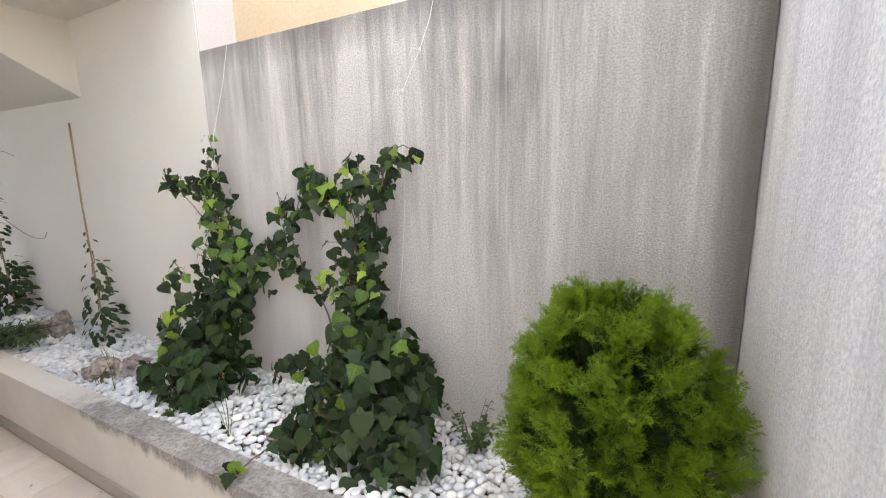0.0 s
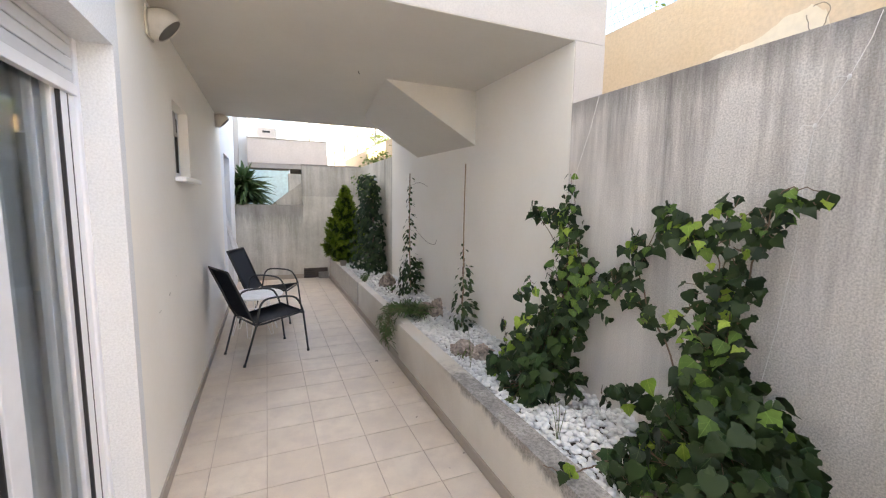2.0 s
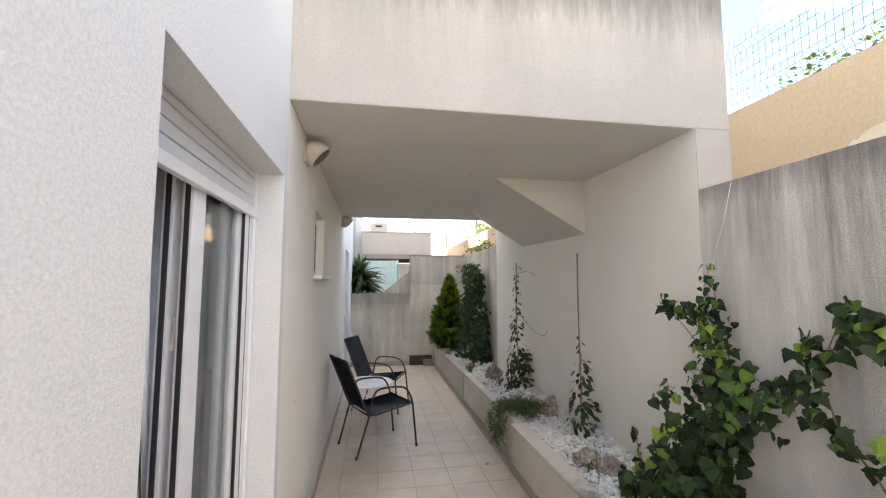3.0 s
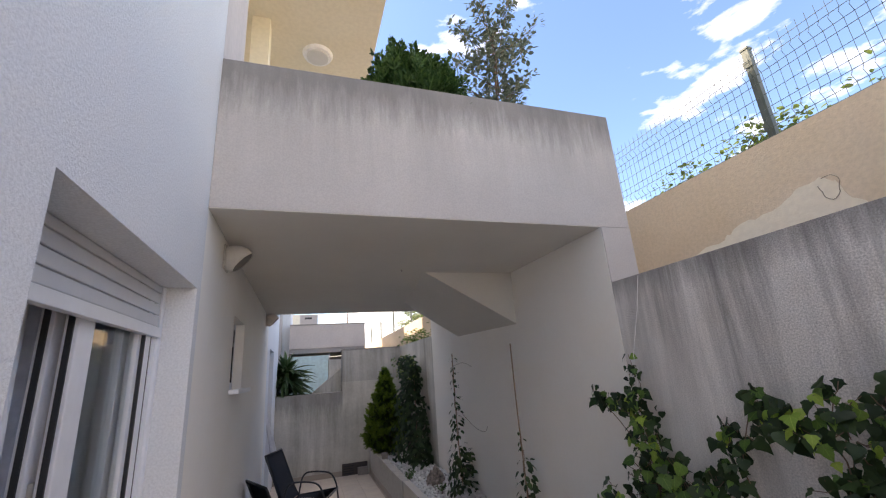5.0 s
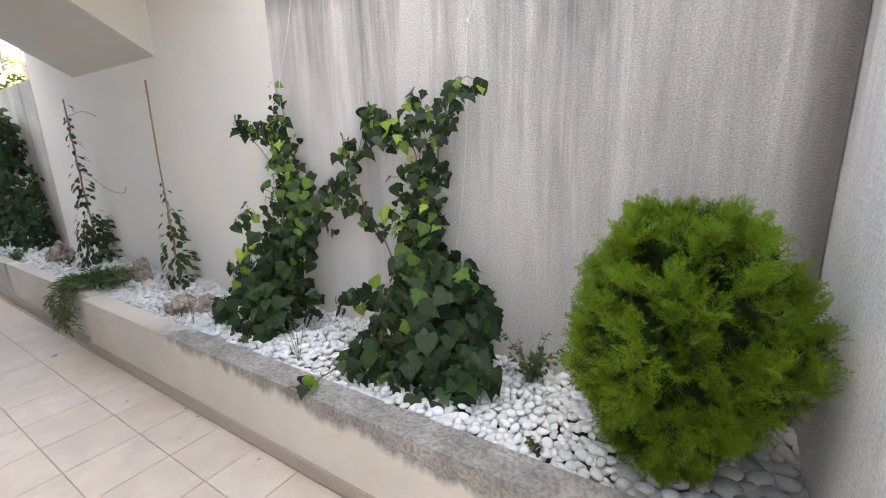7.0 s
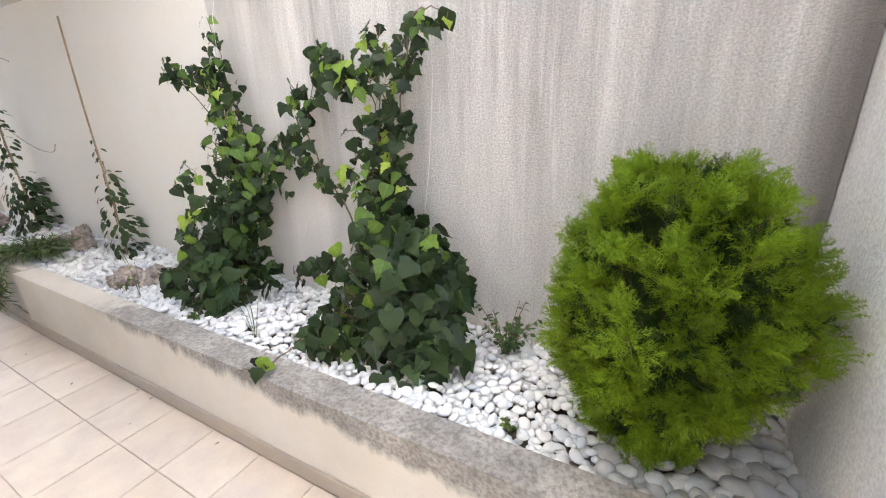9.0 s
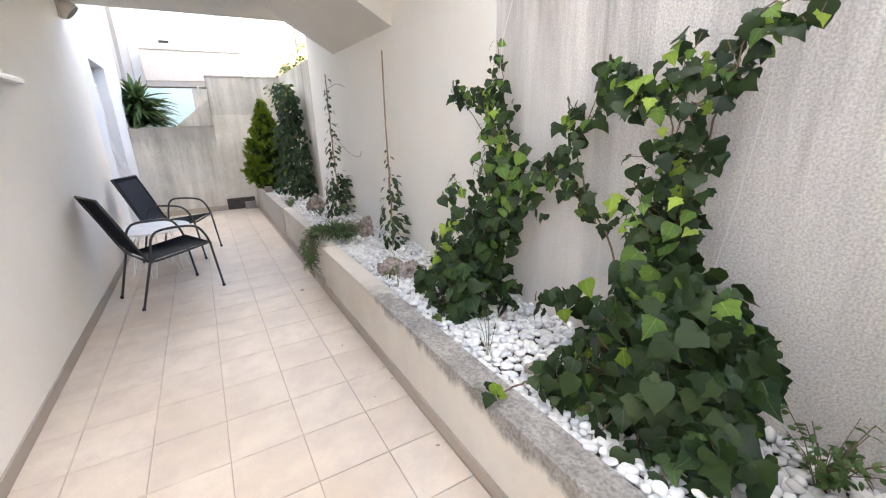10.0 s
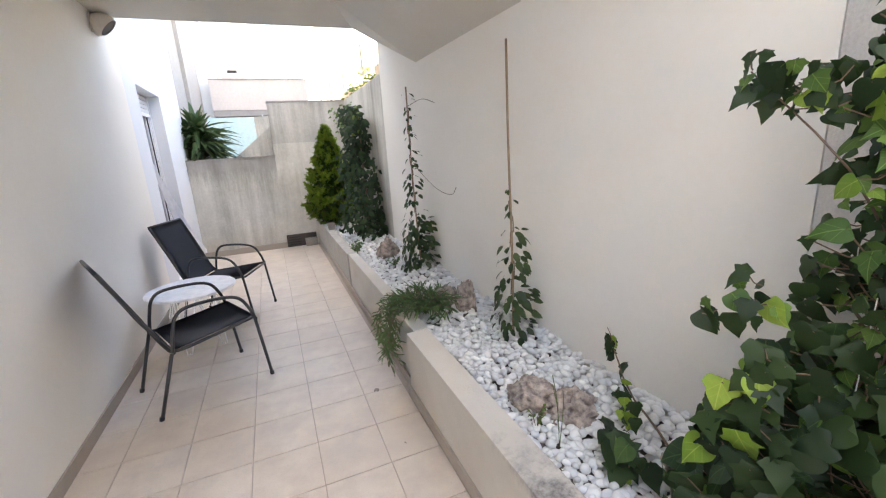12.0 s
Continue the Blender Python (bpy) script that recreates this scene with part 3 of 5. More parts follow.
IVY = [
    leaf_shape([(0.0, 0.0), (0.14, -0.13), (0.34, -0.17), (0.45, -0.04), (0.62, 0.10), (0.43, 0.26), (0.39, 0.44), (0.22, 0.66), (0.09, 0.86), (0.0, 1.03)], 0.06, 0.30, 0.03),
    leaf_shape([(0.0, 0.0), (0.22, -0.14), (0.42, -0.12), (0.52, 0.05), (0.52, 0.24), (0.42, 0.45), (0.26, 0.66), (0.10, 0.84), (0.0, 0.98)], -0.06, 0.40, 0.03),
    leaf_shape([(0.0, 0.0), (0.15, -0.18), (0.35, -0.25), (0.38, -0.05), (0.66, 0.14), (0.40, 0.28), (0.33, 0.48), (0.17, 0.74), (0.0, 1.06)], 0.10, 0.18, 0.04),
    leaf_shape([(0.0, 0.0), (0.20, -0.12), (0.40, -0.16), (0.50, 0.0), (0.56, 0.20), (0.40, 0.34), (0.34, 0.54), (0.14, 0.80), (0.0, 1.0)], -0.05, 0.48, 0.05),
]
OVAL = [leaf_shape([(0.0, 0.0), (0.22, 0.18), (0.30, 0.45), (0.20, 0.75), (0.0, 1.0)], f, d) for f, d in ((0.25, 0.2), (-0.1, 0.4))]
NARROW = [leaf_shape([(0.0, 0.0), (0.07, 0.3), (0.06, 0.7), (0.0, 1.0)], 0.3, d) for d in (0.1, 0.4)]


def spray_shape(seed, pairs=7, sub=3, width=0.05):
    """A flat, feathery conifer spray, 1 long, of narrow scale-leaf blades."""
    r = random.Random(seed)
    pts, faces = [], []

    def blade(x, y, z, ang, length, w, lift):
        dx, dy = math.sin(ang), math.cos(ang)
        k = len(pts)
        pts.extend([(x, y, z), (x + dx * length * 0.5 + dy * w, y + dy * length * 0.5 - dx * w, z + lift * 0.5), (x + dx * length, y + dy * length, z + lift), (x + dx * length * 0.5 - dy * w, y + dy * length * 0.5 + dx * w, z + lift * 0.5 + w)])
        faces.append((k, k + 1, k + 2, k + 3))

    blade(0, 0, 0, 0, 1.0, width * 0.7, 0.05)
    for i in range(pairs):
        v = 0.12 + 0.8 * i / pairs
        long = 0.48 * (1 - 0.65 * v) * r.uniform(0.75, 1.2)
        for s in (-1, 1):
            a = s * r.uniform(0.55, 0.85)
            lift = r.uniform(-0.12, 0.16)
            blade(0, v, 0, a, long, width, lift)
            for j in range(sub):
                q = (j + 1) / (sub + 1)
                bx, by = math.sin(a) * long * q, v + math.cos(a) * long * q
                for t in (-1, 1):
                    blade(bx, by, lift * q, a + t * r.uniform(0.5, 0.8), long * 0.42 * (1 - 0.4 * q), width * 0.75, r.uniform(-0.05, 0.1))
    return np.array(pts, float), faces


SPRAYS = [spray_shape(k, 8, 3, 0.0135) for k in range(6)]
SMALL_SPRAYS = [spray_shape(k + 9, 5, 1, 0.06) for k in range(3)]


def scatter(name, shapes, places, material, parent, label="", kind="", smooth=False):
    """One mesh of many small shapes; places are (matrix) with the scale in it."""
    vs, fs, base = [], [], 0
    for k, mt in enumerate(places):
        p, f = shapes[k % len(shapes)]
        a = np.array(mt)
        vs.append(p @ a[:3, :3].T + a[:3, 3])
        fs += [tuple(i + base for i in face) for face in f]
        base += len(p)
    me = bpy.data.meshes.new(name)
    me.from_pydata(np.concatenate(vs).tolist(), [], fs)
    me.materials.append(material)
    if smooth:
        me.polygons.foreach_set("use_smooth", [True] * len(me.polygons))
    ob = new(name, me)
    if parent:
        ob.parent = parent
    return tagged(ob, label, kind=kind)


def leaf_pose(at, normal, tip, size, spin=0.0):
    """A leaf at a place: its face towards normal, its tip along tip as far as it can."""
    n = Vector(normal).normalized()
    t = Vector(tip)
    t = (t - n * t.dot(n)).normalized()
    t = Matrix.Rotation(spin, 3, n) @ t
    x = t.cross(n)
    rot = Matrix((x, t, n)).transposed().to_4x4()
    return Matrix.Translation(at) @ rot @ Matrix.Scale(size, 4)


def ivy_meshes():
    out = {}
    for key in ("ivy", "ivy_deep", "ivy_young"):
        for i, (p, f) in enumerate(IVY):
            me = bpy.data.meshes.new("leaf")
            me.from_pydata(p.tolist(), [], f)
            me.materials.append(M[key])
            me.polygons.foreach_set("use_smooth", [True] * len(me.polygons))
            out[key, i] = me
    return out


IVY_MESH = ivy_meshes()


def ivy(name, at, stems, clumps, label, seed, limit=300, shift=(0, 0, 0)):
    """A climbing ivy. stems: lines of points; clumps: (start, end, r0, r1, leaves, size, young share), in the world."""
    r = random.Random(seed)
    at, shift = Vector(at) + Vector(shift), Vector(shift)
    base = thing(name, at, label, "climbing plant", "ivy plants on the wall")
    for st in stems:
        pts = [p + shift - at for p in curve_points(st, 5)]
        pts = [p + Vector((r.uniform(-1, 1), r.uniform(-1, 1), r.uniform(-1, 1))) * 0.008 for p in pts]
        tube("stem", pts, [0.0055 - 0.004 * k / len(pts) for k in range(len(pts))], M["stem"], base, 6)
    singles, inner, twigs = [], [], bmesh.new()
    for p0, p1, r0, r1, count, size, young in clumps:
        p0, p1 = Vector(p0) + shift, Vector(p1) + shift
        for _ in range(int(count * (1.7 if p0[2] < 0.9 else 1.2))):
            f = r.random()
            rad = r0 + (r1 - r0) * f
            a, q = r.uniform(0, TAU), math.sqrt(r.random())
            c = p0.lerp(p1, f)
            depth = r.uniform(-0.8, 1.0)
            p = c + Vector((-depth * rad * 0.55, math.cos(a) * rad * q, math.sin(a) * rad * q * 0.9))
            p.x = min(p.x, EAST - 0.03)
            p.z = max(p.z, 0.42)
            nrm = Vector((-1.0, r.uniform(-1.2, 0.8) + (p.y - c.y) * 2.0, r.uniform(-0.5, 1.5)))
            tip = Vector((r.uniform(-0.6, 0.2), r.uniform(-0.95, 0.95), -1.0))
            s = size * r.uniform(0.45, 1.2) * (0.82 if p.z > 1.0 else 0.98)
            mt = leaf_pose(p - at, nrm, tip, s, r.uniform(-0.35, 0.35))
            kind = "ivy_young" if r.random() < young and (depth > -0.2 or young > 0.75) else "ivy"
            # dark leaves become likelier towards the foot
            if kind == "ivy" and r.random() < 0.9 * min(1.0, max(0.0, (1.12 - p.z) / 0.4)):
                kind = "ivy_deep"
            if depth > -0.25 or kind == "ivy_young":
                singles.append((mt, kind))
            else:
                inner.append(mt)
            if r.random() < 0.5:
                add_tube(twigs, [c - at + (p - c) * 0.25, (c - at).lerp(p - at, 0.6) + Vector((0, 0, -0.01)), p - at], 0.0019, 4, False)
    r.shuffle(singles)
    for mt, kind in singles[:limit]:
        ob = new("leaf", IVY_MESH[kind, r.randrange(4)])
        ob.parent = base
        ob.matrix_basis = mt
    # leaves set back, and those past the limit, take the painted-shade green
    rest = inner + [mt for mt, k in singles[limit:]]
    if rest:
        scatter("inner_leaves", IVY, rest, M["ivy_shaded"], base, kind="stuff", smooth=True)
    part("stalk_net", twigs, M["stem"], base, kind="stuff")
    return base


ivy("climbing_ivy", (1.30, 2.08, 0.39), [
    [(1.30, 2.08, 0.38), (1.40, 2.10, 0.7), (1.47, 2.05, 1.1), (1.48, 2.08, 1.4), (1.51, 2.20, 1.78)],
    [(1.30, 2.10, 0.38), (1.42, 2.2, 0.8), (1.44, 2.12, 1.2), (1.36, 2.38, 1.58)],
    [(1.30, 2.15, 0.40), (1.36, 2.5, 0.46), (1.44, 2.78, 0.56), (1.51, 2.93, 0.68)],
], [
    ((1.22, 2.20, 0.46), (1.36, 2.11, 0.80), 0.21, 0.18, 250, 0.074, 0.01),
    ((1.40, 2.10, 0.80), (1.44, 2.08, 1.18), 0.19, 0.16, 175, 0.068, 0.05),
    ((1.44, 2.10, 1.18), (1.46, 2.14, 1.52), 0.14, 0.10, 95, 0.062, 0.15),
    ((1.46, 2.15, 1.50), (1.51, 2.20, 1.76), 0.08, 0.05, 24, 0.062, 0.1),
    ((1.44, 2.18, 1.48), (1.35, 2.38, 1.57), 0.08, 0.06, 38, 0.056, 0.45),
    ((1.36, 2.22, 1.12), (1.28, 2.34, 1.02), 0.07, 0.05, 14, 0.066, 0.3),
    ((1.27, 2.20, 0.95), (1.20, 2.28, 0.72), 0.06, 0.07, 26, 0.066, 0.9),
    ((1.36, 2.62, 0.46), (1.44, 2.78, 0.55), 0.07, 0.05, 12, 0.052, 1.0),
    ((1.46, 2.84, 0.58), (1.51, 2.93, 0.68), 0.025, 0.02, 6, 0.045, 0.8),
    ((1.20, 2.50, 0.46), (1.25, 2.60, 0.50), 0.07, 0.06, 14, 0.075, 0.2),
    ((1.44, 1.98, 1.28), (1.46, 1.84, 1.02), 0.10, 0.12, 45, 0.075, 0.05),
    ((1.42, 1.94, 0.60), (1.38, 1.90, 0.50), 0.06, 0.06, 9, 0.080, 0.05),
], "dark green ivy climbing the wall corner beside the pebble bed", 11)

ivy("climbing_ivy", (1.25, 1.12, 0.39), [
    [(1.25, 1.12, 0.38), (1.36, 1.10, 0.8), (1.43, 1.06, 1.2), (1.45, 1.00, 1.5), (1.45, 0.95, 1.66), (1.44, 0.83, 1.66)],
    [(1.25, 1.15, 0.38), (1.38, 1.25, 0.85), (1.45, 1.50, 1.12), (1.47, 1.55, 1.35), (1.47, 1.42, 1.58)],
    [(1.28, 1.10, 0.38), (1.40, 1.12, 0.9), (1.45, 1.15, 1.3), (1.46, 1.20, 1.56)],
    [(1.15, 1.25, 0.44), (1.08, 1.32, 0.47), (0.98, 1.34, 0.45), (0.89, 1.36, 0.44), (0.865, 1.50, 0.40)],
], [
    ((1.22, 1.04, 0.48), (1.34, 0.98, 0.85), 0.31, 0.18, 420, 0.072, 0.07),
    ((1.34, 1.08, 0.80), (1.42, 1.12, 1.12), 0.13, 0.105, 84, 0.074, 0.06),
    ((1.42, 1.09, 1.10), (1.45, 1.07, 1.42), 0.10, 0.10, 66, 0.066, 0.14),
    ((1.45, 1.12, 1.42), (1.46, 1.14, 1.60), 0.12, 0.07, 40, 0.062, 0.25),
    ((1.45, 1.02, 1.50), (1.45, 0.92, 1.64), 0.07, 0.05, 20, 0.064, 0.15),
    ((1.45, 0.95, 1.64), (1.44, 0.82, 1.62), 0.04, 0.035, 12, 0.066, 0.4),
    ((1.41, 1.20, 1.44), (1.41, 1.36, 1.52), 0.07, 0.08, 38, 0.076, 1.0),
    ((1.40, 1.14, 1.30), (1.38, 1.24, 1.10), 0.10, 0.10, 18, 0.076, 0.9),
    ((1.47, 1.44, 1.60), (1.47, 1.40, 1.52), 0.06, 0.06, 16, 0.066, 0.3),
    ((1.47, 1.52, 1.42), (1.46, 1.60, 1.36), 0.08, 0.09, 26, 0.074, 0.1),
    ((1.46, 1.58, 1.26), (1.45, 1.72, 1.16), 0.08, 0.09, 38, 0.074, 0.08),
    ((1.45, 1.56, 1.12), (1.43, 1.40, 1.02), 0.08, 0.07, 22, 0.070, 0.1),
    ((1.35, 1.38, 0.72), (1.28, 1.58, 0.62), 0.07, 0.05, 14, 0.066, 0.6),
    ((1.12, 1.18, 0.47), (1.02, 1.30, 0.47), 0.08, 0.04, 9, 0.058, 0.8),
    ((0.91, 1.36, 0.47), (0.87, 1.37, 0.46), 0.025, 0.025, 4, 0.062, 1.0),
    ((1.16, 0.86, 0.47), (1.22, 0.72, 0.52), 0.10, 0.10, 36, 0.080, 0.02),
    ((1.28, 0.84, 0.47), (1.36, 0.80, 0.74), 0.13, 0.09, 60, 0.080, 0.03),
    ((1.12, 1.30, 0.46), (1.2, 1.26, 0.56), 0.08, 0.06, 16, 0.072, 0.2),
], "bushy ivy with lime young leaves on white training cord", 23, shift=(0.03, 0.07, 0.0))

# small grey-green seedling beside the ivy
def low_herb(at, label, seed, count=90, size=0.03, spread=0.13, tall=0.2, mat="rosemary"):
    r = random.Random(seed)
    base = thing("small_herb", at, label, "small plant", "small plants in the bed")
    places = []
    stems = bmesh.new()
    for _ in range(max(4, count // 10)):
        a = r.uniform(0, TAU)
        end = Vector((math.cos(a) * spread * r.uniform(0.2, 1), math.sin(a) * spread * r.uniform(0.2, 1), tall * r.uniform(0.5, 1)))
        add_tube(stems, [(0, 0, -0.03), end * 0.5 + Vector((0, 0, tall * 0.1)), end], 0.0015, 4, False)
        for k in range(10):
            p = end * r.uniform(0.2, 1.0)
            places.append(leaf_pose(p, (r.uniform(-1, 1), r.uniform(-1, 1), 0.7), (math.cos(a) + r.uniform(-1, 1), math.sin(a) + r.uniform(-1, 1), 0.3), size * r.uniform(0.7, 1.2)))
    part("stem_net", stems, M["stem"], base)
    scatter("foliage", OVAL, places, M[mat], base, kind="stuff")


low_herb((1.47, 0.66, 0.40), "low grey-green seedling among white pebbles beside the ivy", 3, 190, 0.027, 0.13, 0.2)
low_herb((1.08, 2.12, 0.40), "small green weed growing through the white pebbles", 5, 50, 0.022, 0.05, 0.06, "weed")
low_herb((1.10, 2.86, 0.40), "tiny green weed beside the kerb and pebbles", 6, 40, 0.018, 0.04, 0.08, "weed")
low_herb((1.09, 0.50, 0.40), "tiny green weed among loose grey pebbles", 7, 20, 0.018, 0.03, 0.03, "weed")
low_herb((1.25, 5.30, 0.40), "pale green weed in the pebbles near the rocks", 8, 60, 0.03, 0.07, 0.1, "rosemary")
low_herb((1.06, 6.1, 0.40), "straggly pale weed beside the far kerb", 9, 80, 0.035, 0.1, 0.14, "rosemary")


# dry stalks
def dry_stalks(at, label, seed, count, tall, spread):
    r = random.Random(seed)
    base = thing("dry_stalks", at, label, "dry plant", "dry stalks in the pebbles")
    for _ in range(count):
        a = r.uniform(0, TAU)
        e = Vector((math.cos(a) * spread, math.sin(a) * spread, tall * r.uniform(0.6, 1)))
        tube("stalk", curve_points([(0, 0, -0.03), e * 0.5 + Vector((0.006, 0, 0.01)), e], 4), 0.0013, M["weed"], base, 5)


dry_stalks((1.10, 1.72, 0.40), "thin dry green stalks standing in white pebbles", 31, 5, 0.22, 0.05)
dry_stalks((1.12, 2.75, 0.40), "thin dry stalks beside the flat rock", 32, 3, 0.26, 0.03)


# ---- conifers ----
def conifer(name, at, radius, height, label, seed, tips, fan, size, mat, shapes, profile, reach=0.17, extra=(), cat="conifer shrub"):
    """A shrub of branchlets, each a tuft of feathery sprays; profile gives its width from foot to top."""
    r = random.Random(seed)
    base = thing(name, at, label, cat)
    tube("trunk", [(0, 0, -0.05), (0.01, 0.01, height * 0.4), (0, 0, height * 0.8)], [0.02, 0.015, 0.005], M["stem"], base)
    outer, inner, twigs = [], [], bmesh.new()
    ends = []
    for k in range(tips):
        v = (k + r.random()) / tips
        a = k * 2.39996 + r.uniform(-0.35, 0.35)
        wide = float(np.interp(v * (len(profile) - 1), range(len(profile)), profile))
        bulge = 1 + 0.22 * noise.noise(Vector((math.cos(a) * 1.7, math.sin(a) * 1.7, v * 3.6 + seed))) + r.uniform(-0.10, 0.08)
        rr = radius * wide * bulge
        out = Vector((math.cos(a), math.sin(a), 0.45 + 2.2 * max(0.0, v - 0.35) - (0.35 if v < 0.2 else 0))).normalized()
        ends.append((Vector((math.cos(a) * rr, math.sin(a) * rr, 0.02 + v * height * r.uniform(0.95, 1.04))), out, reach * r.uniform(0.75, 1.2), r.choice((1.0, 1.0, 0.78))))
    for tip, out in extra:
        ends.append((Vector(tip), Vector(out).normalized(), reach * 1.3, 1.0))
    for tip, out, far, pull in ends:
        tip = Vector((tip.x * pull, tip.y * pull, tip.z))
        foot = tip - out * far
        add_tube(twigs, [foot * 0.6, foot, tip - out * 0.03], 0.0018, 4, False)
        for j in range(fan):
            f = r.random() ** 0.7
            way = (out + Vector((r.uniform(-1, 1), r.uniform(-1, 1), r.uniform(-0.8, 1.0))) * (0.85 - 0.3 * f)).normalized()
            nrm = Vector((r.uniform(-1, 1), r.uniform(-1, 1), r.uniform(-1, 1)))
            s = size * r.uniform(0.65, 1.25) * (1.1 - 0.45 * f)
            mt = leaf_pose(foot.lerp(tip, f) - way * s * 0.25, nrm, way, s)
            # sprays near the stem and on recessed branchlets get the shaded green
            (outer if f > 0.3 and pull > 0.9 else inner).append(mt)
    part("twig_net", twigs, M["stem"], base, kind="stuff")
    scatter("sprays", shapes, outer, M[mat], base, kind="stuff")
    scatter("inner_sprays", shapes, inner, M["thuja_shaded"], base, kind="stuff")
    # added solid ball, coloured as the shaded inside, closes the view through
    bm = bmesh.new()
    bmesh.ops.create_icosphere(bm, subdivisions=3, radius=1.0)
    for v in bm.verts:
        d = 0.5 + 0.16 * noise.noise(v.co * 2.5)
        wide = float(np.interp((v.co.z + 1) / 2 * (len(profile) - 1), range(len(profile)), profile))
        v.co = Vector((v.co.x * radius * d * wide, v.co.y * radius * d * wide, height * 0.46 + v.co.z * height * 0.46 * d * 1.4))
    part("inner_mass", bm, M["thuja_shaded"], base)


conifer("ball_conifer", (1.26, 0.135, 0.37), 0.285, 0.82, "bright green ball-shaped conifer growing in the pebble bed corner", 4, 420, 15, 0.10, "thuja", SPRAYS,
        (0.36, 0.54, 0.72, 0.88, 1.0, 1.04, 1.02, 0.93, 0.74, 0.40),
        reach=0.135, extra=[((0.03 + 0.02 * k, -0.30 - 0.012 * k, 0.36 + 0.035 * k), (0.1, -1.0, 0.25 + 0.1 * k)) for k in range(5)])
conifer("cone_conifer", (1.16, 8.25, 0.40), 0.40, 1.42, "yellow-green cone-shaped conifer near the end wall", 14, 300, 16, 0.12, "conifer_dark", SMALL_SPRAYS,
        (0.55, 0.85, 1.0, 1.0, 0.92, 0.78, 0.6, 0.42, 0.24, 0.06), reach=0.16)


# ---- climbers on canes ----
def cane_climber(at, cane, leafy, label, seed, mat="jasmine", tendrils=()):
    """A cane with small leaves; leafy: (z0, z1, r0, r1, count, size)."""
    r = random.Random(seed)
    at = Vector(at)
    base = thing("cane_climber", at, label, "young climbing plant", "young climbers tied to canes")
    pts = [Vector(p) - at for p in curve_points(cane, 6)]
    tube("cane", pts, 0.0065, M["cane"], base)
    places = []
    vine = []
    for k in range(60):
        f = k / 59
        q = pts[min(int(f * (len(pts) - 1)), len(pts) - 1)]
        vine.append(q + Vector((math.cos(k * 0.7), math.sin(k * 0.7), 0)) * 0.011)
    top = max(z1 for _, z1, *_ in leafy) - at.z
    vine = [v for v in vine if v.z < top]
    tube("stem", vine, 0.0028, M["stem"], base, 5)
    for z0, z1, r0, r1, count, size in leafy:
        for _ in range(count):
            f = r.random()
            z = z0 + (z1 - z0) * f - at.z
            q = min(pts, key=lambda w: abs(w.z - z))
            rad = (r0 + (r1 - r0) * f) * math.sqrt(r.random())
            a = r.uniform(0, TAU)
            d = Vector((math.cos(a), math.sin(a), 0))
            p = Vector((q.x, q.y, z)) + d * rad
            places.append(leaf_pose(p, Vector((-0.5, 0, 0.9)) + d * 0.6 + Vector((r.uniform(-1, 1), r.uniform(-1, 1), 0)) * 0.4, d + Vector((0, 0, r.uniform(-0.9, 0.2))), size * r.uniform(0.7, 1.2)))
    scatter("leaves", OVAL, places, M[mat], base, kind="stuff", smooth=True)
    for td in tendrils:
        tube("tendril", [Vector(p) - at for p in curve_points(td, 5)], 0.0022, M["stem"], base, 5)


cane_climber((1.44, 3.56, 0.38), [(1.44, 3.56, 0.36), (1.455, 3.58, 0.9), (1.47, 3.62, 1.4), (1.50, 3.67, 1.96)],
             [(0.42, 0.68, 0.12, 0.11, 80, 0.062), (0.68, 1.0, 0.10, 0.07, 34, 0.062), (1.0, 1.22, 0.04, 0.03, 8, 0.04)],
             "bare brown cane with a small dark-leaved climber at its foot", 41)
cane_climber((1.46, 5.14, 0.38), [(1.46, 5.14, 0.36), (1.45, 5.16, 0.9), (1.45, 5.18, 1.4), (1.44, 5.14, 1.95)],
             [(0.42, 0.85, 0.17, 0.13, 210, 0.07), (0.85, 1.3, 0.09, 0.07, 46, 0.062), (1.3, 1.9, 0.06, 0.045, 34, 0.052)],
             "slender twining climber with small leaves on a tall cane", 42,
             tendrils=([(1.45, 5.16, 1.35), (1.48, 4.95, 1.22), (1.52, 4.75, 1.12), (1.54, 4.55, 1.10), (1.54, 4.46, 1.16)], [(1.45, 5.15, 1.80), (1.50, 4.95, 1.83), (1.53, 4.75, 1.78)]))

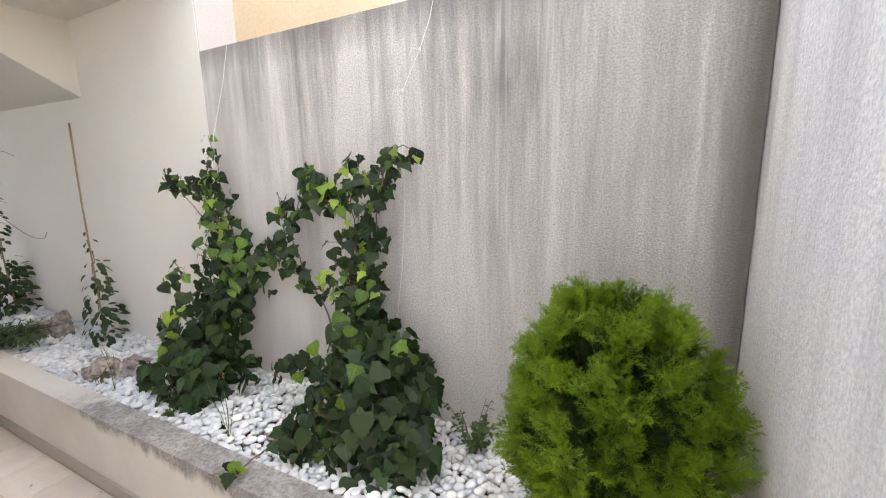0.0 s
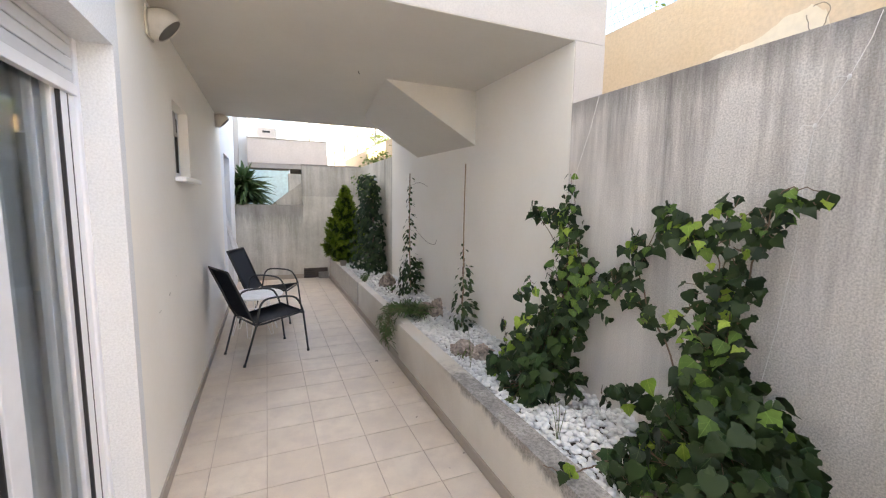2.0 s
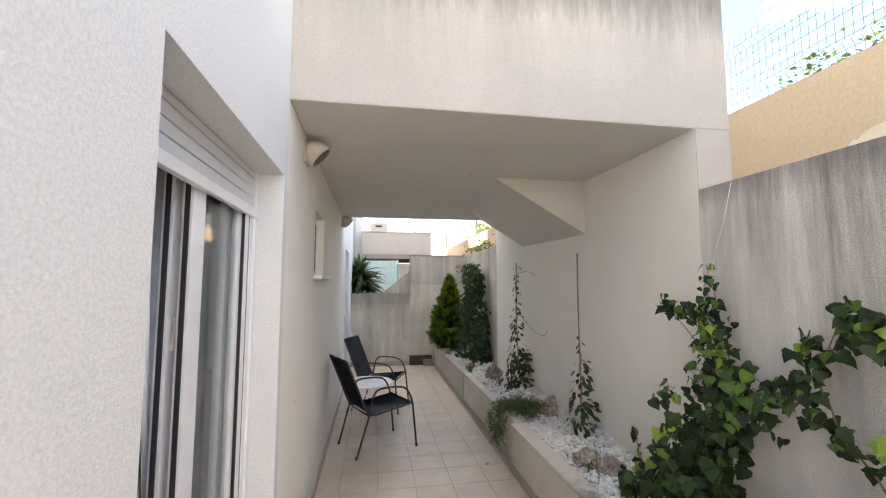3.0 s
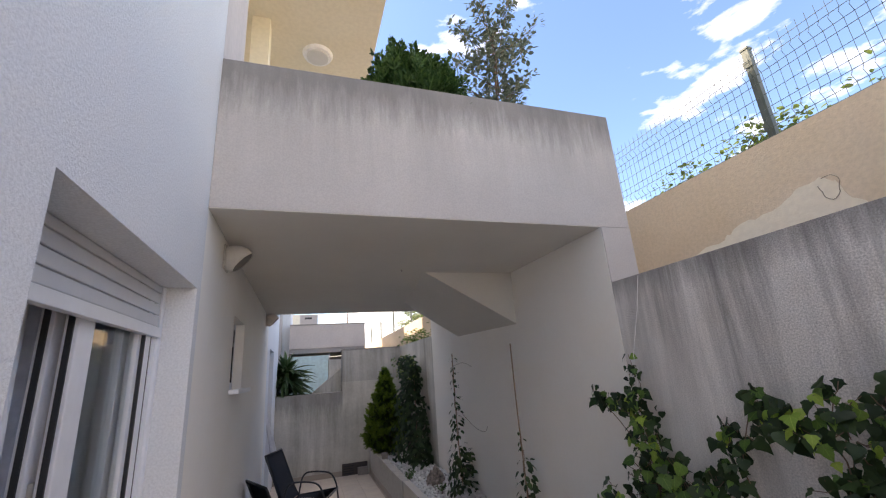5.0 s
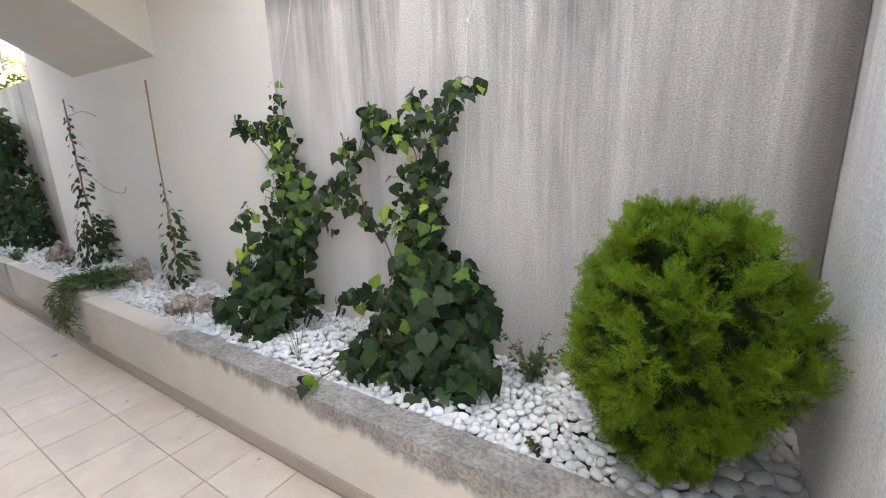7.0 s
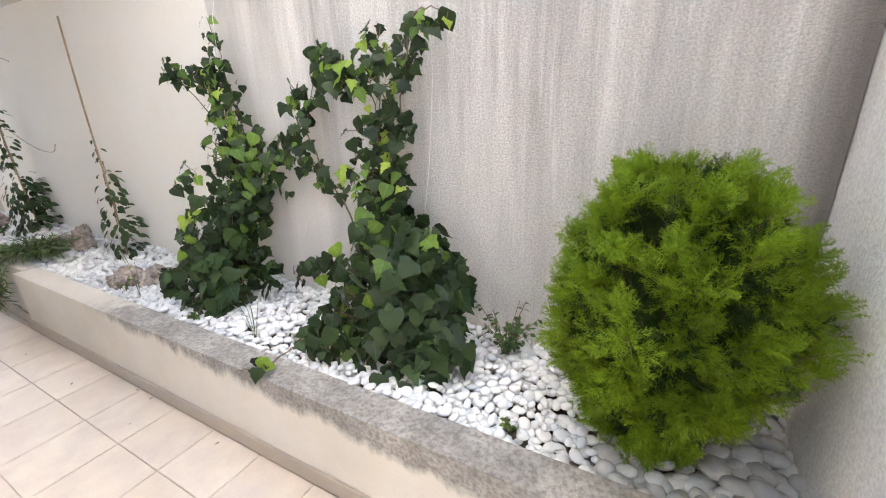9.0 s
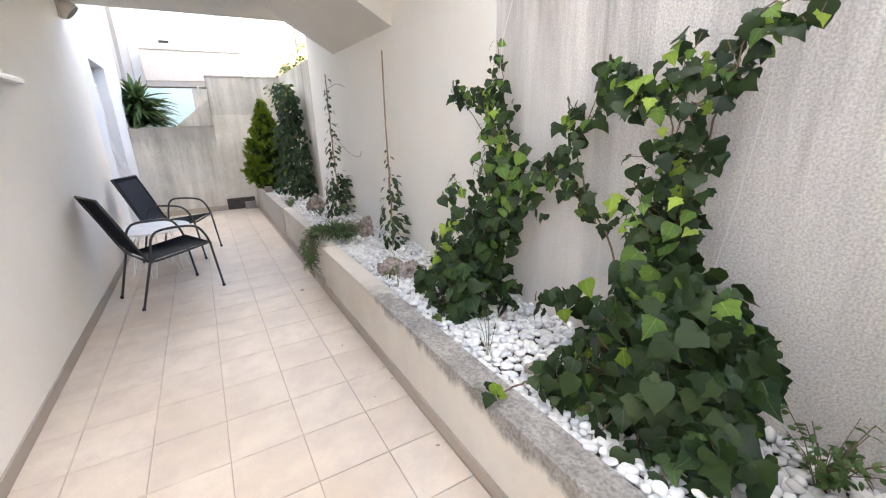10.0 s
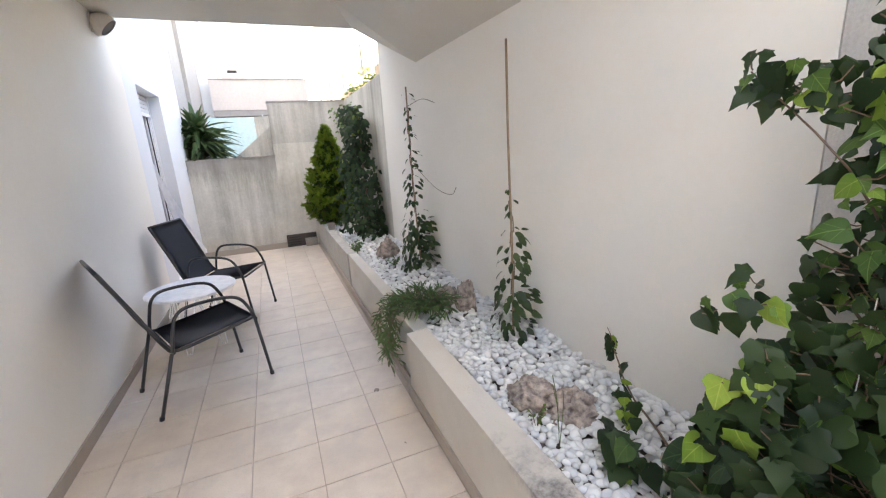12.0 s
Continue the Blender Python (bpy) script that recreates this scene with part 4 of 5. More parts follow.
# dense climber on the east wall past the passage
def dense_climber(at, top_z, label, seed):
    r = random.Random(seed)
    base = thing("wall_climber", at, label, "climbing plant")
    tube("trunk", curve_points([(0, 0, -0.03), (0.03, 0.02, 0.5), (0.05, 0.1, 1.0), (0.08, 0.3, 1.5)], 4), 0.012, M["stem"], base)
    places = []
    for _ in range(1700):
        f = r.random() ** 1.15
        z = 0.03 + f * (top_z - at[2])
        rad = 0.38 * (1 - 0.66 * f) + 0.03
        a, q = r.uniform(0, TAU), math.sqrt(r.random())
        rad *= 1 + 0.55 * noise.noise(Vector((math.cos(a) * 1.5, math.sin(a) * 1.5, z * 4.0 + seed)))
        if noise.noise(Vector((math.cos(a) * 2, z * 6, math.sin(a) * 2))) > 0.22:
            continue
        lean = 0.25 * f
        p = Vector((math.cos(a) * rad * q * 0.8, math.sin(a) * rad * q * 1.3 + lean, z))
        p.x = min(p.x, EAST - 0.03 - at[0])
        places.append(leaf_pose(p, (-0.8 + r.uniform(-0.5, 0.5), -0.7 + r.uniform(-0.6, 0.6), 0.7), (r.uniform(-1, 1), r.uniform(-1, 1), -0.6), 0.085 * r.uniform(0.6, 1.2)))
    scatter("leaves", OVAL, places, M["gloss_leaf"], base, kind="stuff", smooth=True)
    tips = [leaf_pose((r.uniform(-0.25, 0.05), r.uniform(-0.1, 0.6), top_z - at[2] + r.uniform(-0.35, 0.05)), (-0.6, -0.6, 0.7), (r.uniform(-1, 1), r.uniform(-1, 1), 0.1), 0.06) for _ in range(50)]
    scatter("young_leaves", OVAL, tips, M["weed"], base, "pale young leaves", kind="stuff")


dense_climber((1.38, 6.98, 0.38), 2.0, "dense glossy dark climber against the stained wall", 51)


# narrow-leaved plant that spills over the kerb
def spill_plant(at, label, seed):
    r = random.Random(seed)
    base = thing("trailing_plant", at, label, "trailing plant")
    stems = bmesh.new()
    places = []
    for k in range(86):
        if k < 24:
            over = True
            pts = [Vector((0, 0, 0.02)), Vector((-0.16 - 0.05 * r.random(), r.uniform(-0.16, 0.16), 0.07)), Vector((-0.27 - 0.06 * r.random(), r.uniform(-0.24, 0.18), -0.05 - 0.05 * r.random())), Vector((-0.30 + r.uniform(-0.06, 0.05), r.uniform(-0.28, 0.16), -0.12 - 0.16 * r.random()))]
        else:
            a = r.uniform(0, TAU)
            d = Vector((math.cos(a) * 0.24, math.sin(a) * 0.30, 0))
            q = r.uniform(0.4, 1)
            pts = [Vector((0, 0, 0.0)), d * q * 0.5 + Vector((0, 0, 0.07)), d * q + Vector((0, 0, 0.05 + 0.05 * r.random()))]
        line = curve_points(pts, 5)
        add_tube(stems, line, 0.002, 4, False)
        for p, q in zip(line[2:], line[3:]):
            way = (q - p).normalized()
            for _ in range(2):
                tip = way + Vector((r.uniform(-1, 1), r.uniform(-1, 1), r.uniform(-0.4, 1))) * 0.8
                places.append(leaf_pose(p.lerp(q, r.random()), (r.uniform(-1, 1), r.uniform(-1, 1), 1), tip, 0.068 * r.uniform(0.7, 1.2)))
    part("stem_net", stems, M["stem"], base, kind="stuff")
    scatter("leaves", NARROW, places, M["rosemary"], base, kind="stuff")


spill_plant((1.14, 4.16, 0.41), "grey-green narrow-leaved plant spilling over the planter kerb", 61)


# ---- rocks ----
def rock(at, size, turn, label, seed, pits=0.35):
    base = thing("rock", at, label, "rock", "rocks in the pebble bed", turn)
    bm = bmesh.new()
    bmesh.ops.create_icosphere(bm, subdivisions=5, radius=1.0)
    off = Vector((seed * 3.1, seed * 1.7, 0))
    for v in bm.verts:
        c = v.co.normalized()
        d = 1 + 0.32 * noise.noise(c * 1.4 + off) + 0.16 * noise.noise(c * 3.6 + off) + 0.10 * noise.noise(c * 9 + off) + 0.06 * noise.noise(c * 19 + off)
        hole = noise.noise(c * 2.6 - off)
        if hole > 0.18:
            d -= pits * min(0.5, hole - 0.18) * 2
        v.co = Vector((c.x * d * size[0], c.y * d * size[1], max(c.z * d * size[2], -0.03)))
    part("stone", bm, M["rock"], base, smooth=True)


rock((1.185, 3.00, 0.40), (0.085, 0.11, 0.085), 20, "pinkish pitted limestone rock lying on white pebbles", 1)
rock((1.28, 2.86, 0.40), (0.085, 0.10, 0.08), 70, "brown pitted limestone rock leaning on its neighbour", 2, 0.5)
rock((1.30, 4.22, 0.40), (0.13, 0.10, 0.10), 10, "wide pink-grey limestone rock beside the trailing plant", 3)
rock((1.38, 4.05, 0.42), (0.07, 0.07, 0.17), 0, "upright pink-grey limestone rock by the wall", 4)
rock((1.31, 5.72, 0.40), (0.10, 0.10, 0.16), 30, "upright weathered limestone rock with a hollow", 5, 0.6)
rock((1.36, 2.50, 0.40), (0.025, 0.03, 0.04), 30, "small grey stone chip standing in pebbles", 6)
rock((1.20, 1.50, 0.405), (0.035, 0.05, 0.025), 50, "flat brown stone among white pebbles", 7)


# ---- pebbles ----
def pebbles(name, y0, y1, x0, x1, pitch, size, seed, material, layers=2):
    r = np.random.RandomState(seed)
    bm = bmesh.new()
    bmesh.ops.create_icosphere(bm, subdivisions=2, radius=1.0)
    bv = np.array([v.co for v in bm.verts])
    bf = np.array([[v.index for v in f.verts] for f in bm.faces])
    bm.free()
    ys, xs = np.meshgrid(np.arange(y0, y1, pitch), np.arange(x0, x1, pitch))
    pos = np.stack([xs.ravel(), ys.ravel()], 1)
    pos = np.concatenate([pos + pitch * 0.5 * k for k in range(layers)])
    lay = np.repeat(np.arange(layers), len(xs.ravel()))
    pos += r.uniform(-0.42, 0.42, pos.shape) * pitch
    keep = (pos[:, 0] > x0 + 0.004) & (pos[:, 0] < x1) & (pos[:, 1] < y1)
    pos, lay = pos[keep], lay[keep]
    k = len(pos)
    rad = size * r.uniform(0.72, 1.3, (k, 1)) * np.stack([r.uniform(0.8, 1.15, k), r.uniform(0.95, 1.45, k), r.uniform(0.5, 0.8, k)], 1)
    ang, tl = r.uniform(0, TAU, k), r.uniform(-0.5, 0.5, k)
    z = 0.368 + 0.016 * lay + 0.012 * np.sin(pos[:, 1] * 5 + pos[:, 0] * 9) + r.uniform(-0.009, 0.011, k) + 0.03 * np.clip((pos[:, 0] - 1.1) / 0.45, 0, 1)
    lump = 1 + 0.19 * np.sin(bv[None, :, :] * 2.1 + r.uniform(0, TAU, (k, 1, 3))).sum(2, keepdims=True) / 1.5
    v = bv[None] * lump * rad[:, None, :]
    x2 = v[..., 0]
    z2 = v[..., 2] * np.cos(tl)[:, None] - v[..., 1] * np.sin(tl)[:, None]
    y2 = v[..., 1] * np.cos(tl)[:, None] + v[..., 2] * np.sin(tl)[:, None]
    c, s = np.cos(ang)[:, None], np.sin(ang)[:, None]
    v = np.stack([x2 * c - y2 * s + pos[:, :1], x2 * s + y2 * c + pos[:, 1:2], z2 + z[:, None]], 2).reshape(-1, 3)
    v[:, 0] = np.minimum(v[:, 0], EAST - 0.002)
    f = (bf[None] + (np.arange(k) * len(bv))[:, None, None]).reshape(-1, 3)
    me = bpy.data.meshes.new(name)
    me.from_pydata(v.tolist(), [], f.tolist())
    me.materials.append(material)
    me.polygons.foreach_set("use_smooth", [True] * len(me.polygons))
    return tagged(new(name, me), kind="stuff")


pebbles("pebbles", 0.22, 3.9, 1.035, 1.60, 0.0325, 0.0165, 5, M["pebble"])
pebbles("pebbles_far", 3.9, 8.75, 1.035, 1.60, 0.040, 0.021, 6, M["pebble"], 1)
pebbles("pebbles_grey", -0.27, 0.22, 1.035, 1.60, 0.05, 0.029, 7, M["pebble_grey"])


# ---- training cords ----
def cord(points, knots, label):
    base = thing("training_cord", points[0], label, "cord", "cords tied from the wall top")
    o = Vector(points[0])
    tube("line", [Vector(p) - o for p in points], 0.0013, M["string"], base, 5)
    for p in knots:
        bm = bmesh.new()
        bmesh.ops.create_icosphere(bm, subdivisions=2, radius=0.006, matrix=Matrix.Translation(Vector(p) - o) @ Matrix.Diagonal((1, 1, 1.6, 1)))
        part("knot", bm, M["string"], base, smooth=True)
        tube("loose_end", curve_points([Vector(p) - o, Vector(p) - o + Vector((-0.01, 0.03, 0.005)), Vector(p) - o + Vector((-0.012, 0.04, -0.02))], 4), 0.0014, M["string"], base, 5)


cord([(1.594, 0.86, 2.24), (1.585, 0.875, 2.16), (1.55, 0.906, 2.04), (1.50, 0.962, 1.884), (1.52, 0.985, 1.72), (1.55, 1.0, 1.45), (1.55, 1.03, 1.14), (1.52, 1.05, 0.9), (1.45, 1.08, 0.6), (1.30, 1.1, 0.40)], [(1.55, 0.906, 2.04), (1.50, 0.962, 1.884)], "white knotted cord running from wall top into the ivy")
cord([(1.594, 2.09, 2.24), (1.56, 2.11, 2.05), (1.50, 2.15, 1.78), (1.44, 2.12, 1.3), (1.36, 2.1, 0.9), (1.30, 2.08, 0.40)], [], "thin white cord taut beside the corner ivy")


# ---- garden chairs and table ----
def patio_chair():
    base = thing("patio_chair", (-0.295, 4.66, 0.0), "black steel patio chair with a dark woven sling seat", "chair", "patio chairs by the table", 24.8)
    r = 0.0105
    for s in (-1, 1):
        y = 0.255 * s
        loop = curve_points([(-0.20, y, 0.39), (-0.18, y, 0.50), (-0.15, y, 0.59), (-0.08, y, 0.632), (0.10, y, 0.628), (0.205, y, 0.595), (0.26, y, 0.51), (0.285, y, 0.43)], 6)
        tube("armrest", loop, r, M["black_metal"], base)
        leg = tube("rear_leg", [(-0.205, y, 0.385), (-0.32, y * 0.93, 0.012)], r, M["black_metal"], base)
        tube("rubber_foot", [(-0.32, y * 0.93, 0.022), (-0.324, y * 0.93, 0.0)], r * 1.35, M["seal"], leg)
        leg = tube("front_leg", [(0.285, y, 0.43), (0.33, y * 1.02, 0.012)], r, M["black_metal"], base)
        tube("rubber_foot", [(0.329, y * 1.02, 0.022), (0.331, y * 1.02, 0.0)], r * 1.35, M["seal"], leg)
        tube("side_rail", curve_points([(0.29, y * 0.92, 0.435), (0.05, y * 0.92, 0.405), (-0.17, y * 0.92, 0.385), (-0.23, y * 0.92, 0.44), (-0.33, y * 0.92, 0.68), (-0.435, y * 0.92, 0.925)], 5), r, M["black_metal"], base)
        tube("bolt", [(0.287, y * 0.9, 0.432), (0.287, y * 1.07, 0.432)], 0.008, M["black_metal"], base)
    for x, z, nm in ((0.295, 0.43, "front_bar"), (-0.19, 0.375, "rear_bar"), (-0.437, 0.93, "top_bar")):
        tube(nm, [(x, -0.235, z), (x, 0.235, z)], r * 0.9, M["black_metal"], base)

    def sling(name, line):
        pts = curve_points(line, 5)
        bm = bmesh.new()
        rows = []
        for k, p in enumerate(pts):
            f = k / (len(pts) - 1)
            sag = 0.018 * math.sin(math.pi * f)
            rows.append([bm.verts.new((p.x, y, p.z - sag * (1 - (y / 0.235) ** 2))) for y in np.linspace(-0.235, 0.235, 9)])
        for a, c in zip(rows, rows[1:]):
            for k in range(8):
                bm.faces.new((a[k], a[k + 1], c[k + 1], c[k]))
        bmesh.ops.solidify(bm, geom=bm.faces[:], thickness=0.003)
        part(name, bm, M["sling"], base, smooth=True)

    sling("seat", [(0.29, 0, 0.445), (0.05, 0, 0.418), (-0.18, 0, 0.395)])
    sling("backrest", [(-0.19, 0, 0.40), (-0.25, 0, 0.50), (-0.34, 0, 0.72), (-0.43, 0, 0.93)])
    return base


chair = patio_chair()
chair2 = copy_thing(chair, pose(-0.235, 5.98, 0.0, 0, 0, -20))
chair2["label"] = "black steel patio chair turned towards the white table"

table = thing("round_table", (-0.42, 5.44, 0.0), "small round white table with thin bent wire legs", "table")
bm = bmesh.new()
bmesh.ops.create_cone(bm, cap_ends=True, segments=48, radius1=0.325, radius2=0.325, depth=0.018, matrix=Matrix.Translation((0, 0, 0.461)))
bmesh.ops.bevel(bm, geom=[e for e in bm.edges if len(e.link_faces) == 2 and e.calc_face_angle(0) > 1], offset=0.005, segments=2, affect="EDGES")
part("tabletop", bm, M["white_metal"], table)
for k in range(6):
    a = TAU * k / 6 + 0.3
    c, s = math.cos(a), math.sin(a)
    q = Vector((-s, c, 0)) * 0.07
    p, f = Vector((c, s, 0)) * 0.13, Vector((c, s, 0)) * 0.25
    tube("leg", curve_points([p - q + Vector((0, 0, 0.45)), f - q * 0.3 + Vector((0, 0, 0.02)), f + Vector((0, 0, 0.006)), f + q * 0.3 + Vector((0, 0, 0.02)), p + q + Vector((0, 0, 0.45))], 5), 0.0038, M["white_metal"], table, 6)
tube("ring", [(0.19 * math.cos(TAU * k / 24), 0.19 * math.sin(TAU * k / 24), 0.24) for k in range(25)], 0.003, M["white_metal"], table, 6)


# ---- wall lamps ----
def wall_lamp():
    base = thing("wall_lamp", (WEST, 2.88, 2.525), "grey half-round wall lamp fixed below the ceiling", "wall lamp", "wall lamps in the passage")
    box("back_plate", 0.001, 0.012, -0.07, 0.07, -0.075, 0.075, M["lamp"], base, 0.004)
    bm = bmesh.new()
    bmesh.ops.create_uvsphere(bm, u_segments=32, v_segments=20, radius=0.085, matrix=Matrix.Translation((0.062, 0, 0.0)) @ Matrix.Diagonal((1.2, 1.0, 0.98, 1)))
    cut_at, way = Vector((0.112, 0, -0.016)), Vector((0.72, 0, -0.69)).normalized()
    bmesh.ops.bisect_plane(bm, geom=bm.verts[:] + bm.edges[:] + bm.faces[:], plane_co=(0.0125, 0, 0), plane_no=(-1, 0, 0), clear_outer=True)
    bmesh.ops.bisect_plane(bm, geom=bm.verts[:] + bm.edges[:] + bm.faces[:], plane_co=cut_at, plane_no=way, clear_outer=True)
    rim = [v.co.copy() for v in bm.verts if abs((v.co - cut_at).dot(way)) < 0.0005]
    bmesh.ops.solidify(bm, geom=bm.faces[:], thickness=0.005)
    part("shade", bm, M["lamp"], base, "pale grey cast shade", smooth=True)
    mid = sum(rim, Vector()) / len(rim)
    up = way.cross(Vector((0, 1, 0)))
    rim.sort(key=lambda c: math.atan2((c - mid).y, (c - mid).dot(up)))
    bm = bmesh.new()
    bm.faces.new([bm.verts.new(mid + (c - mid) * 0.93 - way * 0.005) for c in rim])
    part("diffuser", bm, M["lamp_glass"], base, "dark frosted diffuser")
    return base


lamp = wall_lamp()
copy_thing(lamp, pose(WEST, 6.02, 2.55, 0, 0, 0))


# ---- sliding door and window in the west wall ----
def leaf_frame(parent, name, x, y0, y1, z0, z1, w, thick, glass=True, handle=None):
    sash = new(name)
    sash.parent = parent
    box("stile", x - thick, x, y0, y0 + w, z0, z1, M["alu"], sash, 0.003)
    box("stile", x - thick, x, y1 - w, y1, z0, z1, M["alu"], sash, 0.003)
    box("rail", x - thick + 0.001, x - 0.001, y0 + w, y1 - w, z0, z0 + w * 1.3, M["alu"], sash, 0.003)
    box("rail", x - thick + 0.001, x - 0.001, y0 + w, y1 - w, z1 - w, z1, M["alu"], sash, 0.003)
    box("seal", x - thick * 0.7, x - thick * 0.3, y0 - 0.007, y0, z0, z1, M["seal"], sash)
    if glass:
        box("pane", x - thick * 0.6, x - thick * 0.4, y0 + w, y1 - w, z0 + w * 1.3, z1 - w, M["glass"], sash)
    if handle:
        box("handle", x, x + 0.014, y0 + w * 0.25, y0 + w * 0.75, handle, handle + 0.11, M["lamp"], sash, 0.004, "grey recessed handle")
    return sash


def sliding_door(name, y0, y1, ztop, label, parked, shut_z):
    base = thing(name, (0, 0, 0), label, "sliding door", kind="structure")
    xf = WEST - 0.118
    fr = new("door_frame")
    fr.parent = base
    box("jamb", xf - 0.13, xf, y1 - 0.035, y1 - 0.001, 0.03, ztop - 0.001, M["alu"], fr, 0.003)
    box("jamb", xf - 0.13, xf, y0 + 0.001, y0 + 0.035, 0.03, ztop - 0.001, M["alu"], fr, 0.003)
    box("track", xf - 0.13, xf, y0 + 0.035, y1 - 0.035, 0.031, 0.06, M["alu"], fr, 0.003)
    box("head", xf - 0.13, xf - 0.03, y0 + 0.035, y1 - 0.035, ztop - 0.06, ztop - 0.002, M["alu"], fr, 0.003)
    box("guide", xf - 0.06, xf - 0.02, y1 - 0.030, y1 - 0.002, 0.06, ztop - 0.07, M["seal"], fr)
    for a, c, x, mt in ((0.004, 0.016, 0.012, "alu"), (0.0165, 0.028, 0.0125, "seal"), (0.0285, 0.082, 0.010, "alu"), (0.0825, 0.094, 0.0125, "seal"), (0.0945, 0.148, 0.012, "alu"), (0.1485, 0.158, 0.0125, "seal"), (0.1585, 0.185, 0.030, "lamp")):
        box("guide_cover", xf - 0.05, xf - x, y1 - c, y1 - a, 0.06, ztop - 0.07, M[mt], fr)
    leaf_frame(base, "sash", xf - 0.025, parked, y1 - 0.09, 0.06, ztop - 0.06, 0.10, 0.035)
    inner = leaf_frame(base, "sash", xf - 0.078, parked - 0.012, y1 - 0.12, 0.06, ztop - 0.06, 0.072, 0.035, handle=1.46)
    box("catch", xf - 0.078, xf - 0.066, parked + 0.003, parked + 0.030, 0.84, 0.91, M["lamp"], inner, 0.003, "grey door catch")
    box("rib", xf - 0.078, xf - 0.070, parked + 0.040, parked + 0.050, 0.07, ztop - 0.07, M["lamp"], inner)
    sh = new("roller_shutter")
    sh.parent = base
    z = shut_z
    # black strip painted in as the shade of the slit above the bar
    box("shutter_shadow_gap", xf - 0.012, xf - 0.006, y0 + 0.037, y1 - 0.037, z + 0.0415, z + 0.0455, M["seal"], sh)
    box("bottom_bar", xf - 0.024, xf + 0.004, y0 + 0.036, y1 - 0.036, z, z + 0.042, M["nose"], sh, 0.003)
    z += 0.045
    box("backing", xf - 0.024, xf - 0.0185, y0 + 0.037, y1 - 0.037, z, ztop - 0.006, M["lamp"], sh)
    while z < ztop - 0.02:
        bm = bmesh.new()
        h = min(0.044, ztop - 0.004 - z)
        add_box(bm, xf - 0.018, xf - 0.006, y0 + 0.037, y1 - 0.037, z, z + h, 0.004)
        part("slat", bm, M["shutter"], sh)
        z += 0.048


sliding_door("door_1", DOOR[0], DOOR[1], DOOR[3], "white sliding glass door under a raised roller shutter", 1.615, 1.992)
sliding_door("door_2", DOOR2[0], DOOR2[1], DOOR2[3], "white sliding door at the passage end", 7.2, 2.0)
box("door_sill", WEST - 0.26, WEST + 0.015, DOOR[0] + 0.002, DOOR[1] - 0.002, 0.0, 0.029, M["sill"], kind="structure")
box("door_sill", WEST - 0.26, WEST + 0.015, DOOR2[0] + 0.002, DOOR2[1] - 0.002, 0.0, 0.029, M["sill"], kind="structure")

# room behind the doors
box("room_floor", -4.6, WEST - 0.281, -1.0, 9.0, -0.1, 0.01, M["interior"], kind="structure")
box("room_wall_west", -4.8, -4.601, -1.0, 9.2, 0.0, 2.6, M["interior"], kind="structure")
box("room_wall_south", -4.6, WEST - 0.281, -1.2, -1.001, 0.0, 2.6, M["interior"], kind="structure")
box("room_wall_north", -4.6, WEST - 0.281, 9.001, 9.2, 0.0, 2.6, M["interior"], kind="structure")
box("room_ceiling", -4.8, WEST - 0.281, -1.2, 9.2, 2.601, 2.8, M["interior"], kind="structure")


def curtain(at, width, tall, label):
    base = thing("curtain", at, label, "curtain", "curtains behind the sliding doors")
    bm = bmesh.new()
    n = 60
    lo, hi = [], []
    for k in range(n + 1):
        y = width * k / n
        x = 0.025 * math.sin(k * 0.9) + 0.01 * math.sin(k * 2.3)
        lo.append(bm.verts.new((x * 1.2, y, 0.0)))
        hi.append(bm.verts.new((x * 0.7, y, tall)))
    for k in range(n):
        bm.faces.new((lo[k], lo[k + 1], hi[k + 1], hi[k]))
    part("cloth", bm, M["curtain"], base, smooth=True)
    tube("rod", [(0, -0.05, tall + 0.01), (0, width + 0.05, tall + 0.01)], 0.008, M["white_metal"], base)


curtain((-1.13, 1.38, 0.03), 0.84, 2.3, "pale sheer curtain hanging behind the sliding glass")
drape = thing("door_curtain", (-1.05, 1.50, 2.25), "white curtain drawn aside at the open door gap", "curtain", "curtains behind the sliding doors")
bm = bmesh.new()
rows = []
for k in range(13):
    f = k / 12
    rows.append([bm.verts.new((0.012 * math.sin(j * 1.9 + f * 3), 0.02 + 0.26 * f * f + (0.045 + 0.06 * f) * j / 6, -2.2 * f)) for j in range(7)])
for p, q in zip(rows, rows[1:]):
    for j in range(6):
        bm.faces.new((p[j], p[j + 1], q[j + 1], q[j]))
part("cloth", bm, M["white_cloth"], drape, smooth=True)
tube("hem_cord", [(0.012, 0.009 + 0.26 * (k / 12) ** 2, -2.2 * k / 12) for k in range(13)], 0.003, M["seal"], drape, 6)
curtain((-1.22, 6.95, 0.03), 0.9, 2.3, "pale sheer curtain behind the far door")

win = thing("window_1", (0, 0, 0), "small white window tilted open below a rolled blind", "window", kind="structure")
xw = WEST - 0.065
wf = new("window_frame")
wf.parent = win
y0, y1, z0, z1 = WIN
box("jamb", xw - 0.07, xw, y0 + 0.001, y0 + 0.038, z0 + 0.001, z1 - 0.001, M["alu"], wf, 0.003)
box("jamb", xw - 0.07, xw, y1 - 0.038, y1 - 0.001, z0 + 0.001, z1 - 0.001, M["alu"], wf, 0.003)
box("bottom_rail", xw - 0.07, xw, y0 + 0.038, y1 - 0.038, z0 + 0.001, z0 + 0.05, M["alu"], wf, 0.003)
